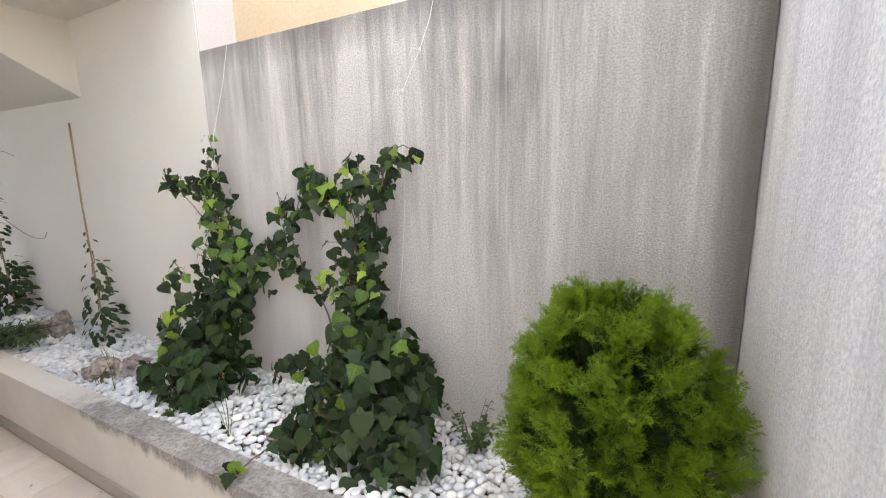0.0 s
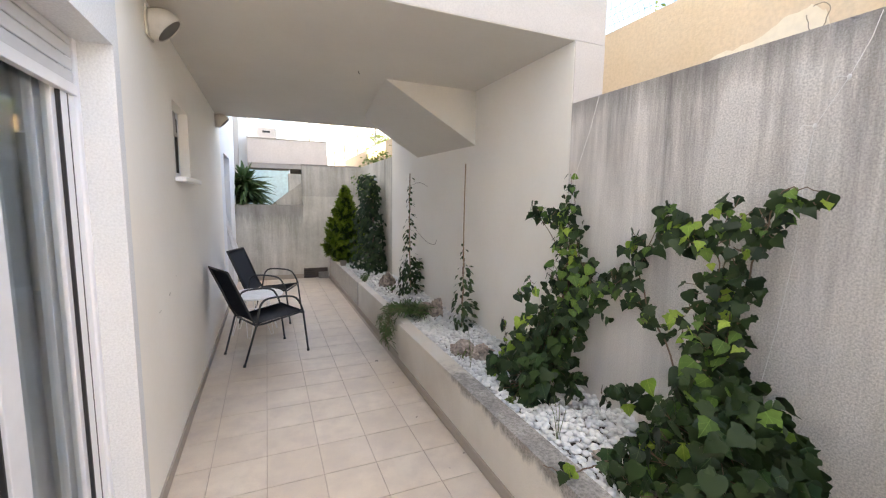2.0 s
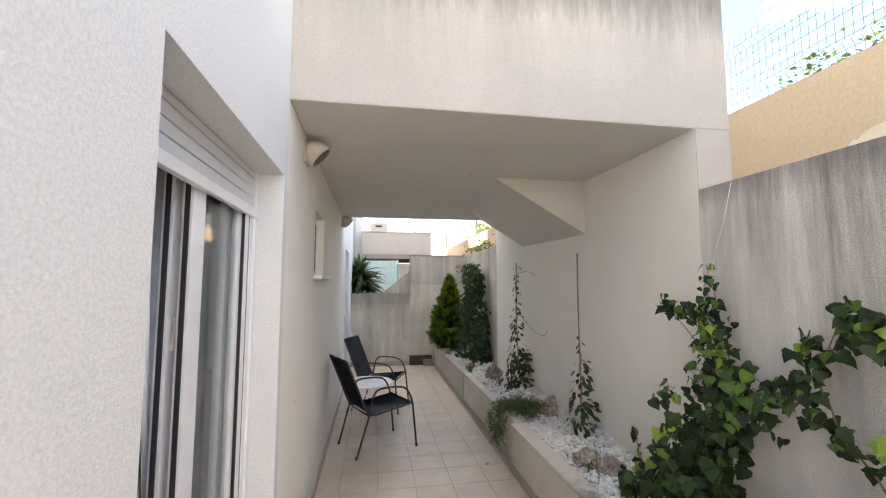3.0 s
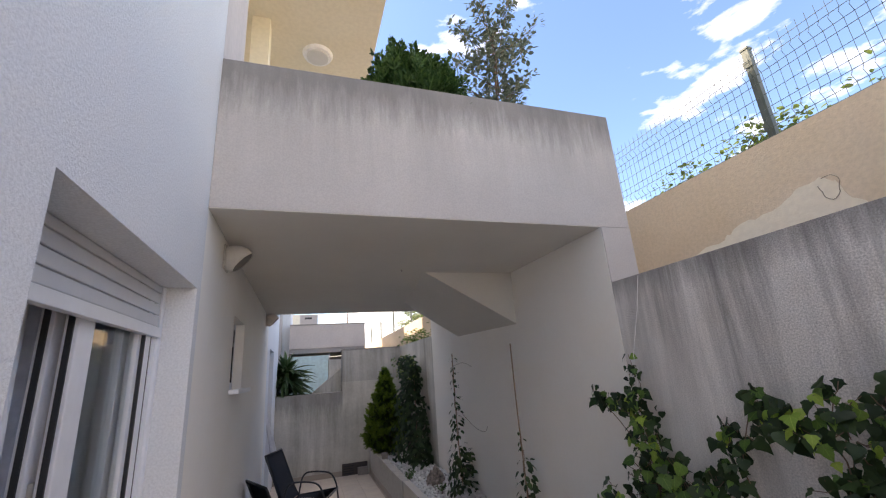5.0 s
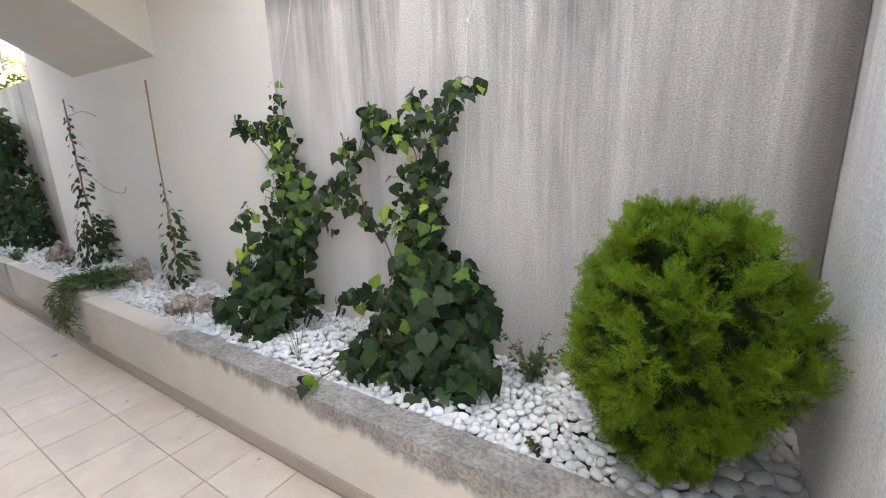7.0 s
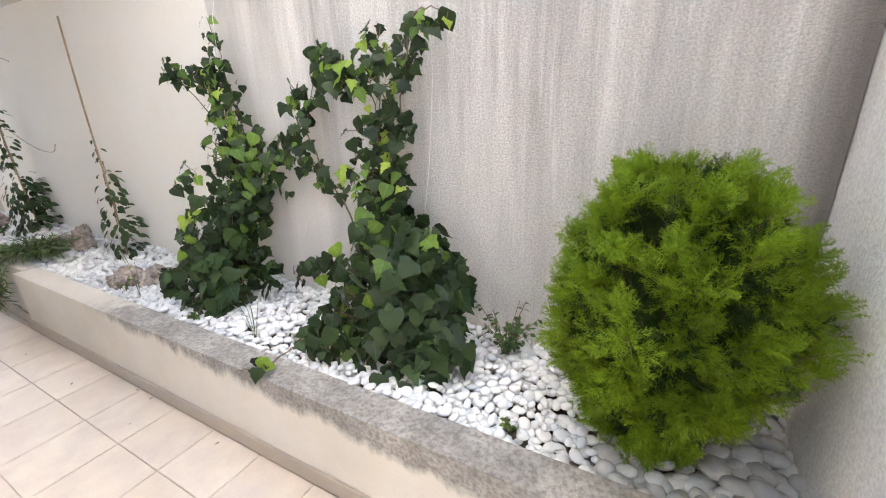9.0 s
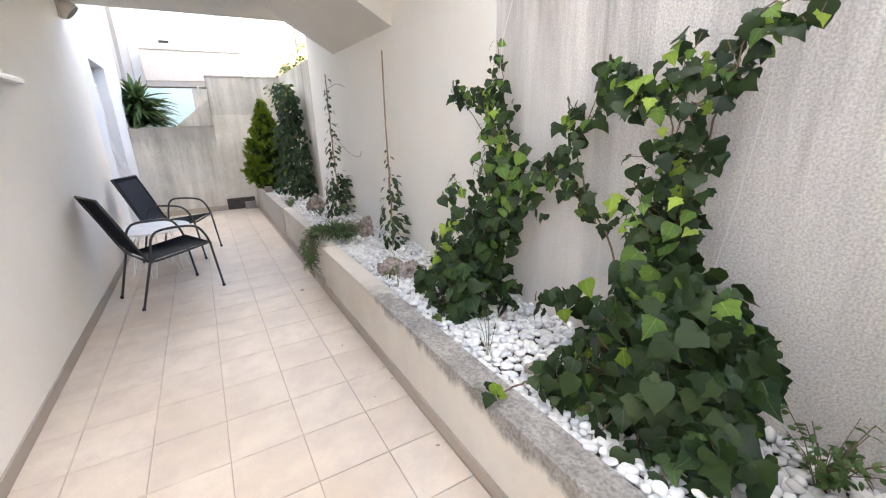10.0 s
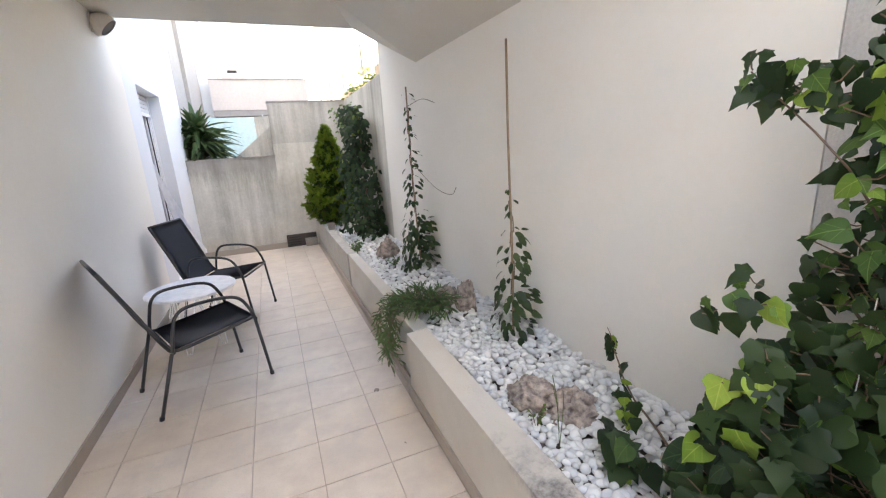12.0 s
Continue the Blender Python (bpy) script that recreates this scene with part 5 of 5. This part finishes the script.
box("head", xw - 0.07, xw - 0.02, y0 + 0.038, y1 - 0.038, z1 - 0.04, z1 - 0.001, M["alu"], wf, 0.003)
for y in (y0 + 0.0385, y1 - 0.0625):
    box("guide", xw - 0.018, xw - 0.002, y, y + 0.024, z0 + 0.051, z1 - 0.05, M["seal"], wf)
sash = new("tilted_sash")
sash.parent = win
sash.matrix_basis = pose(xw - 0.045, 0, z0 + 0.052, 0, -13, 0)
hh = z1 - z0 - 0.11
for y in (y0 + 0.066, y1 - 0.116):
    box("stile", -0.02, 0.02, y, y + 0.05, 0.0, hh, M["alu"], sash, 0.003)
box("rail", -0.019, 0.019, y0 + 0.116, y1 - 0.116, 0.0, 0.055, M["alu"], sash, 0.003)
box("rail", -0.019, 0.019, y0 + 0.116, y1 - 0.116, hh - 0.055, hh, M["alu"], sash, 0.003)
box("pane", -0.004, 0.004, y0 + 0.116, y1 - 0.116, 0.055, hh - 0.055, M["glass"], sash)
box("handle", 0.02, 0.045, 3.70, 3.72, hh - 0.10, hh - 0.01, M["lamp"], sash, 0.004)
bl = new("roller_blind")
bl.parent = win
box("bottom_bar", xw - 0.016, xw + 0.002, y0 + 0.064, y1 - 0.064, 2.065, 2.095, M["blind_beige"], bl, 0.003)
z = 2.097
while z < z1 - 0.01:
    box("slat", xw - 0.013, xw - 0.004, y0 + 0.065, y1 - 0.065, z, min(z + 0.042, z1 - 0.003), M["blind_beige"], bl, 0.003)
    z += 0.044
box("window_sill", xw + 0.001, WEST, y0 + 0.001, y1 - 0.001, z0 - 0.028, z0 + 0.002, M["sill"], win, 0.003)
box("window_sill_nose", WEST + 0.001, WEST + 0.066, y0 - 0.04, y1 + 0.09, z0 - 0.028, z0 + 0.003, M["nose"], win, 0.006)
box("inner_sill", xw - 0.21, xw - 0.071, y0, y1, z0, z0 + 0.003, M["sill"], win)


# ---- drain block, pot, fallen leaf ----
dr = thing("vent_block", (0.68, FAR, 0.0), "brown slotted vent block at the wall foot", "vent")
box("frame", -0.27, 0.20, -0.035, 0.0, 0.0, 0.20, M["drain"], dr, 0.004)
for k in range(4):
    box("slat", -0.25, -0.06, -0.041, -0.0355, 0.03 + 0.04 * k, 0.045 + 0.04 * k, M["seal"], dr)
bk = thing("concrete_block", (0.79, FAR - 0.10, 0.0), "small grey concrete block resting before the vent", "concrete block")
box("block", -0.10, 0.09, -0.05, 0.05, 0.0, 0.125, M["kerb_top"], bk, 0.006)
pt = thing("flower_pot", (1.00, 7.62, 0.412), "small weathered square pot standing on the kerb", "flower pot")
bm = bmesh.new()
bmesh.ops.create_cone(bm, cap_ends=False, segments=4, radius1=0.055, radius2=0.075, depth=0.09, matrix=Matrix.Translation((0, 0, 0.045)) @ Matrix.Rotation(math.pi / 4, 4, "Z"))
bmesh.ops.solidify(bm, geom=bm.faces[:], thickness=0.008)
part("pot", bm, M["pot"], pt)
box("earth", -0.04, 0.04, -0.04, 0.04, 0.03, 0.07, M["soil"], pt)


def fallen_leaf(at, turn, size, label):
    base = thing("fallen_leaf", at, label, "fallen leaf", "fallen leaves on the tiles", turn)
    scatter("blade", [OVAL[0]], [Matrix.Translation((0, 0, 0.006)) @ Matrix.Rotation(0.15, 4, "X") @ Matrix.Scale(size, 4)], M["pot"], base)


fallen_leaf((0.72, 3.98, 0.0), 10, 0.05, "dry brown leaf lying on the beige tiles")
fallen_leaf((0.60, 1.30, 0.0), 70, 0.03, "curled dry leaf lying on the tile joint")
fallen_leaf((0.45, 1.62, 0.0), 200, 0.022, "tiny dry leaf on the beige floor")


# ---- upper terrace ----
box("upper_pillar", WEST - 0.28, WEST, FRONT + 0.012, 2.98, PARAPET - 0.7, 8.6, M["neighbour"], kind="structure")
box("upper_wall", -1.6, -1.4, 2.98, 9.2, ROOF, 8.6, M["neighbour_ochre"], kind="structure")
box("upper_wall_post", WEST - 0.2, WEST, 4.5, 4.7, ROOF, 6.0, M["neighbour_ochre"], kind="structure")
box("upper_ceiling", -1.399, 0.50, 2.99, 6.6, 6.0, 6.2, M["neighbour_ochre"], kind="structure")
box("terrace_floor", -1.399, WEST - 0.001, 2.99, PASS_END, 2.801, 2.9, M["kerb_top"], kind="structure")
# unseen upper front, roof and outer walls, added to block the sun
box("unseen_upper_front", WEST - 0.28, WEST, 2.99, 9.2, 6.201, 8.6, M["house_front"], kind="structure")
box("unseen_house_roof", -6.0, WEST, -1.4, 9.2, 8.601, 8.8, M["neighbour"], kind="structure")
box("unseen_wall_back", -6.2, -6.001, -1.4, 9.2, 0, 8.6, M["neighbour"], kind="structure")
box("unseen_wall_south", -6.0, WEST - 0.281, -1.4, -1.2, 0, 8.6, M["neighbour"], kind="structure")
box("unseen_wall_north", -6.0, WEST - 0.281, 9.201, 9.4, 0, 8.6, M["neighbour"], kind="structure")
box("house_wing", -6.0, -1.02, 9.401, 11.84, 0.0, 8.6, M["neighbour_grey"], kind="structure")
up = thing("ceiling_lamp", (-0.236, 4.97, 6.0), "round ceiling lamp with a pale rim on the balcony", "ceiling lamp")
for nm, r0, d, mt in (("rim", 0.20, 0.04, "white_metal"), ("diffuser", 0.155, 0.06, "shutter")):
    bm = bmesh.new()
    bmesh.ops.create_cone(bm, cap_ends=True, segments=32, radius1=r0 * 0.9, radius2=r0, depth=d, matrix=Matrix.Translation((0, 0, -d / 2)))
    part(nm, bm, M[mt], up)

box("terrace_planter_soil", 0.0, EAST - 0.001, FRONT + 0.181, 3.3, ROOF + 0.001, 3.42, M["soil"], kind="structure")


def juniper(at, label, seed):
    r = random.Random(seed)
    base = thing("juniper_bush", at, label, "shrub")
    places = []
    for _ in range(1100):
        a = r.uniform(0, TAU)
        el = r.uniform(0.05, 1.45)
        d = Vector((math.cos(a) * math.cos(el), math.sin(a) * math.cos(el), math.sin(el)))
        q = r.uniform(0.25, 1.0)
        p = Vector((d.x * 0.44, d.y * 0.34, d.z * 0.62)) * q
        tip = (d + Vector((0, 0, 0.9)) + Vector((r.uniform(-1, 1), r.uniform(-1, 1), 0)) * 0.3)
        places.append(leaf_pose(p, (r.uniform(-1, 1), r.uniform(-1, 1), r.uniform(-1, 1)), tip, 0.20 * r.uniform(0.6, 1.2)))
    scatter("needles", SMALL_SPRAYS, places, M["juniper"], base, kind="stuff")
    for k in range(7):
        a = TAU * k / 7
        tube("branch", curve_points([(0, 0, -0.05), (math.cos(a) * 0.12, math.sin(a) * 0.1, 0.15), (math.cos(a) * 0.25, math.sin(a) * 0.2, 0.36)], 4), 0.008, M["stem"], base, 5)


juniper((0.46, 2.80, 3.50), "dense dark green juniper bush above the parapet", 71)


def olive_tree(at, label, seed):
    r = random.Random(seed)
    base = thing("olive_tree", at, label, "tree")
    tube("trunk", curve_points([(0, 0, -0.02), (0.02, 0.01, 0.3), (-0.02, 0, 0.6), (0.03, 0.02, 1.35)], 5), [0.02 - 0.0009 * k for k in range(16)], M["stem"], base)
    places = []
    for k in range(26):
        a = k * 2.4
        z0 = 0.32 + 0.038 * k
        reach = r.uniform(0.28, 0.50) * (1.0 - 0.35 * abs(k - 12) / 14)
        e = Vector((math.cos(a) * reach, math.sin(a) * reach, z0 + r.uniform(0.10, 0.36)))
        line = curve_points([(0, 0, z0), Vector((0, 0, z0)).lerp(e, 0.5) + Vector((0, 0, -0.02)), e], 5)
        tube("branch", line, [0.006 - 0.0004 * i for i in range(len(line))], M["stem"], base, 5)
        for p in line[2:]:
            for _ in range(14):
                d = Vector((r.uniform(-1, 1), r.uniform(-1, 1), r.uniform(-0.4, 1.2)))
                places.append(leaf_pose(p + d * 0.055, (r.uniform(-1, 1), r.uniform(-1, 1), 1), d, 0.055 * r.uniform(0.6, 1.2)))
    scatter("crown", NARROW + [OVAL[0]], places, M["olive"], base, kind="stuff")


olive_tree((1.28, 2.92, 3.50), "young silvery olive tree rising above the parapet", 72)


# ---- boundary wall: crack, bare patch, fence, greenery ----
def bare_patch():
    base = thing("plaster_patch", (2.5, 1.55, 2.12), "irregular bare plaster patch on the ochre boundary wall", "plaster patch")
    top = [(3.1, 2.48), (2.55, 2.50), (2.35, 2.56), (2.1, 2.60), (1.95, 2.66), (1.7, 2.68), (1.56, 2.76), (1.45, 2.77), (1.38, 2.70), (1.34, 2.58), (1.2, 2.50), (0.7, 2.42), (-0.3, 2.40)]
    low = [(-0.3, 2.0), (3.1, 2.0)]
    line = []
    r = random.Random(2)
    for p, q in zip(top, top[1:]):
        for k in range(5):
            f = k / 5
            line.append((p[0] + (q[0] - p[0]) * f + r.uniform(-0.01, 0.01) - 1.5, p[1] + (q[1] - p[1]) * f + r.uniform(-0.012, 0.012) - 2.2))
    line += [(p[0] - 1.5, p[1] - 2.2) for p in low]
    bm = bmesh.new()
    bm.faces.new([bm.verts.new((-0.003, y, z)) for y, z in line])
    f = bmesh.ops.extrude_face_region(bm, geom=bm.faces[:])
    for v in [g for g in f["geom"] if isinstance(g, bmesh.types.BMVert)]:
        v.co.x -= 0.004
    part("patch", bm, M["bare"], base)
    ring = [(-0.075 + 0.048 * math.cos(a) * (1 + 0.15 * math.sin(5 * a)), 0.50 + 0.072 * math.sin(a) * (1 + 0.12 * math.sin(3 * a))) for a in np.linspace(0.9, 6.6, 20)]
    tube("crack_line", [(-0.009, y, z) for y, z in ring], 0.0022, M["crack"], base, 5)


bare_patch()
crack = thing("wall_crack", (2.5, 1.042, 2.38), "thin vertical crack in the ochre wall", "crack")
tube("line", [(-0.001, 0.0012 * math.sin(k * 2.1), -0.3 + 0.066 * k) for k in range(16)], 0.0024, M["crack"], crack, 5)


def fence():
    base = thing("mesh_fence", (2.62, 0, 3.06), "green welded wire fence with folded bends on the wall", "fence")
    y0, y1 = -5.0, 24.0
    post = [y for y in np.arange(1.72 - 2.5 * 3, y1, 2.5)]
    for y in post:
        p = box("post", -0.022, 0.022, y - 0.025, y + 0.025, 0.0, 0.74, M["fence"], base, 0.004)
        box("cap", -0.026, 0.026, y - 0.029, y + 0.029, 0.7405, 0.76, M["fence"], p, 0.003)
        for z in (0.1, 0.6):
            box("clamp", -0.03, -0.0225, y - 0.03, y + 0.03, z, z + 0.05, M["fence"], p)
    zs = [0.04, 0.10, 0.14, 0.18, 0.24, 0.34, 0.44, 0.50, 0.54, 0.58, 0.64, 0.70]
    xs = {0.14: -0.035, 0.54: -0.035}
    bm = bmesh.new()
    prof = [(xs.get(z, -0.005) - 0.028, z) for z in zs]
    for y in np.arange(y0, y1, 0.052):
        for (xa, za), (xb, zb) in zip(prof, prof[1:]):
            add_tube(bm, [(xa, y, za), (xb, y, zb)], 0.0017, 3, False)
    part("wire_mesh", bm, M["fence"], base, kind="stuff")
    for x, z in prof:
        if round(z, 2) in (0.04, 0.10, 0.18, 0.24, 0.34, 0.44, 0.50, 0.58, 0.64):
            tube("horizontal_wire", [(x - 0.004, y0, z), (x - 0.004, y1, z)], 0.0021, M["fence"], base, 4)


fence()


def hedge(name, at, size, count, label, seed, leaf=0.05, mat="weed"):
    r = random.Random(seed)
    base = thing(name, at, label, "bush", "bushes along the boundary")
    places = []
    twigs = bmesh.new()
    for k in range(max(6, count // 40)):
        c = Vector((r.uniform(-0.5, 0.5) * size[0], r.uniform(-0.5, 0.5) * size[1], r.uniform(0.3, 1.0) * size[2]))
        add_tube(twigs, curve_points([(c.x * 0.6, c.y * 0.9, -0.02), c * 0.7, c], 3), 0.004, 4, False)
        for _ in range(40):
            d = Vector((r.gauss(0, 1), r.gauss(0, 1), r.gauss(0, 1)))
            places.append(leaf_pose(c + d * 0.07, (r.uniform(-1, 1), r.uniform(-1, 1), 1), d, leaf * r.uniform(0.6, 1.3)))
    part("twig_net", twigs, M["stem"], base, kind="stuff")
    scatter("foliage", OVAL, places, M[mat], base, kind="stuff")


hedge("boundary_bush", (2.95, 2.3, 2.99), (0.3, 1.3, 0.30), 900, "low leafy bush growing behind the wire fence", 81, 0.045)
hedge("boundary_bush", (2.90, 1.0, 2.99), (0.3, 1.0, 0.26), 300, "sparse leafy shoots poking through the fence", 82, 0.045)
hedge("boundary_bush", (2.95, 0.45, 2.99), (0.4, 1.1, 0.6), 1500, "tall bright green bush above the ochre wall", 83, 0.05)
hedge("boundary_bush", (3.3, 7.0, 2.99), (0.5, 3.0, 0.35), 900, "ragged green bush along the fence", 84, 0.06)
hedge("boundary_bush", (1.85, 8.3, 2.22), (0.2, 1.3, 0.26), 420, "yellow-green bush behind the stained wall", 85, 0.06)
hedge("boundary_bush", (4.0, 14.0, 3.0), (1.4, 8.0, 1.1), 2200, "distant green hedge behind the fence", 86, 0.09)
box("upper_garden", 2.751, 40, -20, 60, 0.0, 2.99, M["earth"], kind="structure")


# ---- beyond the end wall ----
box("upper_ground_north", -6, 2.499, FAR + 0.201, 40, 0.0, 1.2, M["earth"], kind="structure")


def strap_plant(at, label, seed, size=0.62):
    r = random.Random(seed)
    base = thing("strap_leaf_palm", at, label, "palm")
    tube("trunk", [(0, 0, -0.28), (0, 0, 0.48)], 0.035, M["stem"], base)
    for k in range(260):
        a = r.uniform(0, TAU)
        el = r.uniform(-0.45, 1.4)
        rise = r.uniform(-0.05, 0.48)
        ln = size * r.uniform(0.62, 0.95)
        d = Vector((math.cos(a) * math.cos(el), math.sin(a) * math.cos(el), math.sin(el)))
        side = Vector((-math.sin(a), math.cos(a), 0))
        bm = bmesh.new()
        rows = []
        for j in range(6):
            f = j / 5
            p = Vector((0, 0, rise)) + d * ln * f + Vector((0, 0, -0.34 * f * f * ln))
            w = 0.040 * math.sin(math.pi * min(0.96, 0.18 + 0.8 * f))
            rows.append([bm.verts.new(p + side * w), bm.verts.new(p + Vector((0, 0, -w * 0.5))), bm.verts.new(p - side * w)])
        for x, y in zip(rows, rows[1:]):
            for i in range(2):
                bm.faces.new((x[i], x[i + 1], y[i + 1], y[i]))
        part("blade", bm, M["strap"], base)


strap_plant((-0.64, 9.32, 1.50), "dark green spiky palm with stiff leaves behind the low wall", 91, 0.72)
# sloping stair wall, glass screen, neighbouring bridge and house
prism("stair_wall_north", [(-0.3, 1.201), (0.6, 1.201), (0.6, 2.08), (-0.16, 1.48), (-0.3, 1.40)], "y", 9.1, 9.25, M["far_wall"])
box("stair_block_north", 0.20, 0.8, 9.6, 9.8, 1.2, 2.14, M["far_wall"], kind="structure")
gs = thing("glass_screen", (0.1, 12.2, 1.2), "pale green frosted glass screen on the terrace", "glass screen")
box("pane", -0.9, 0.24, -0.008, 0.008, 0.0, 1.16, M["teal"], gs)
for x in (-0.9, 0.24):
    box("post", x, x + 0.03, -0.02, 0.02, 0.0, 1.20, M["white_metal"], gs)
nb = thing("neighbour_house", (0, 13.45, 0), "pale neighbouring house with a bridge over its passage", "house")
box("bridge", -0.72, 1.52, 0.0, 0.25, 2.64, 3.34, M["neighbour"], nb)
box("bridge_coping", -0.72, 1.54, -0.02, 0.27, 3.341, 3.37, M["kerb_top"], nb)
box("bridge_floor", -0.72, 1.52, 0.251, 4.0, 2.56, 2.70, M["soffit"], nb)
box("beam", -0.72, 1.52, 0.02, 0.2, 2.50, 2.639, M["neighbour_grey"], nb)
box("side_wall", 1.2, 1.52, 0.1, 4.0, 1.2, 2.499, M["neighbour"], nb)
box("front_wall", -6.0, -0.95, -1.6, 4.0, 1.2, 8.0, M["neighbour_grey"], nb)
box("pilaster", -0.949, -0.721, 0.3, 4.0, 1.2, 8.0, M["smooth_front"], nb)
box("upper_storey", -0.72, -0.1, 3.0, 9.0, 2.701, 4.1, M["neighbour_ochre"], nb)
box("terrace_block", -0.45, 0.1, 0.6, 1.2, 3.2, 3.75, M["neighbour"], nb)
box("passage_end", -0.72, 1.2, 4.001, 4.2, 1.2, 2.55, M["neighbour"], nb)
box("vent_slot", -0.30, -0.08, 0.592, 0.5995, 3.60, 3.66, M["seal"], nb)
ct = thing("bare_tree", (1.33, 17.0, 1.2), "small bare tree behind the neighbouring bridge", "tree")
r = random.Random(5)
tube("trunk", [(0, 0, 0), (0.02, 0, 1.9), (0, 0, 3.75)], [0.05, 0.035, 0.012], M["stem"], ct)
for k in range(14):
    a, z = k * 2.2, 2.3 + 0.11 * k
    e = Vector((math.cos(a) * 0.4, math.sin(a) * 0.4, z + 0.35))
    tube("branch", curve_points([(0, 0, z), e * 0.5 + Vector((0, 0, z * 0.5)), e], 3), 0.009, M["stem"], ct, 4)

hk = thing("ceiling_hook", (0.47, 3.577, SOFFIT), "tiny dark hook fixed in the passage ceiling", "hook")
tube("hook", [(0, 0, 0), (0, 0, -0.014), (0.006, 0, -0.02), (0.01, 0, -0.014)], 0.0028, M["black_metal"], hk, 6)


def litter(label, seed, area, z, count):
    """Small dry leaves and bits lying about, each a thing of its own."""
    r = random.Random(seed)
    for _ in range(count):
        ob = thing("dry_leaf_bit", (r.uniform(area[0], area[1]), r.uniform(area[2], area[3]), z), label, "dry leaf", "dry leaf bits", r.uniform(0, 360))
        scatter("blade", [OVAL[r.randrange(2)]], [Matrix.Translation((0, 0, 0.004)) @ Matrix.Rotation(0.2, 4, "X") @ Matrix.Scale(r.uniform(0.010, 0.024), 4)], M["pot"], ob)


litter("small dry leaf bit lying beside the planter kerb", 3, (0.70, 0.87, 0.9, 4.5), 0.0, 9)
litter("small dry leaf bit resting on white pebbles", 4, (1.06, 1.3, 0.4, 2.0), 0.425, 6)


# white curtain blowing out of the far sliding door
def blown_curtain():
    base = thing("curtain", (WEST - 0.09, 7.02, 1.62), "thin white curtain blowing out of the open far door", "curtain", "curtains behind the sliding doors")
    bm = bmesh.new()
    rows = []
    for k in range(15):
        f = k / 14
        out = 0.34 * f ** 1.3
        row = []
        for j in range(15):
            g = j / 14
            wave = 0.018 * math.sin(g * 15 + f * 3) * (0.3 + f)
            row.append(bm.verts.new((out * (0.65 + 0.35 * g) + wave + 0.02, g * (0.06 + 0.34 * f), -1.28 * f + 0.05 * g * f)))
        rows.append(row)
    for a, c in zip(rows, rows[1:]):
        for k in range(14):
            bm.faces.new((a[k], a[k + 1], c[k + 1], c[k]))
    bmesh.ops.solidify(bm, geom=bm.faces[:], thickness=0.002)
    part("cloth", bm, M["white_cloth"], base, smooth=True)


blown_curtain()


def wall_scuff(at, length, tilt, label):
    base = thing("wall_scuff", at, label, "scuff mark", "scuffs on the passage wall")
    tube("mark", [(0.0008, length * f, length * f * tilt + 0.002 * math.sin(9 * f)) for f in (0, 0.25, 0.5, 0.75, 1)], 0.0016, M["lamp"], base, 5)


wall_scuff((WEST, 2.98, 1.02), 0.035, 0.3, "short grey scuff on the cream passage wall")
wall_scuff((WEST, 3.20, 1.10), 0.02, -0.2, "tiny grey scuff on the cream passage wall")
wall_scuff((WEST, 2.72, 0.98), 0.05, 0.05, "thin grey rubbed line on the cream wall")
TILE = 0.31
tile_mesh = None
floor_ob = bpy.data.objects["floor"]
for ix in range(-4, 3):
    for iy in range(-13, 18):
        x0, y0 = 0.326 + ix * TILE, 3.69 + iy * TILE
        x1, y1 = min(x0 + TILE, 0.885) - 0.002, min(y0 + TILE, FAR - 0.012) - 0.002
        x0, y0 = max(x0, WEST) + 0.002, y0 + 0.002
        if x1 - x0 < 0.03 or y1 - y0 < 0.03:
            continue
        key = (round(x1 - x0, 3), round(y1 - y0, 3))
        tile_mesh = tile_mesh or {}
        if key not in tile_mesh:
            bm = bmesh.new()
            add_box(bm, 0, key[0], 0, key[1], -0.008, 0.0)
            top = [e for e in bm.edges if all(v.co.z > -0.001 for v in e.verts)]
            bmesh.ops.bevel(bm, geom=top, offset=0.0015, segments=1, affect="EDGES")
            me = bpy.data.meshes.new("floor_tile")
            bmesh.ops.recalc_face_normals(bm, faces=bm.faces)
            bm.to_mesh(me)
            bm.free()
            me.materials.append(M["tile"])
            tile_mesh[key] = me
        ob = new("floor_tile", tile_mesh[key])
        ob.parent = floor_ob
        ob.location = (x0, y0, 0.0)
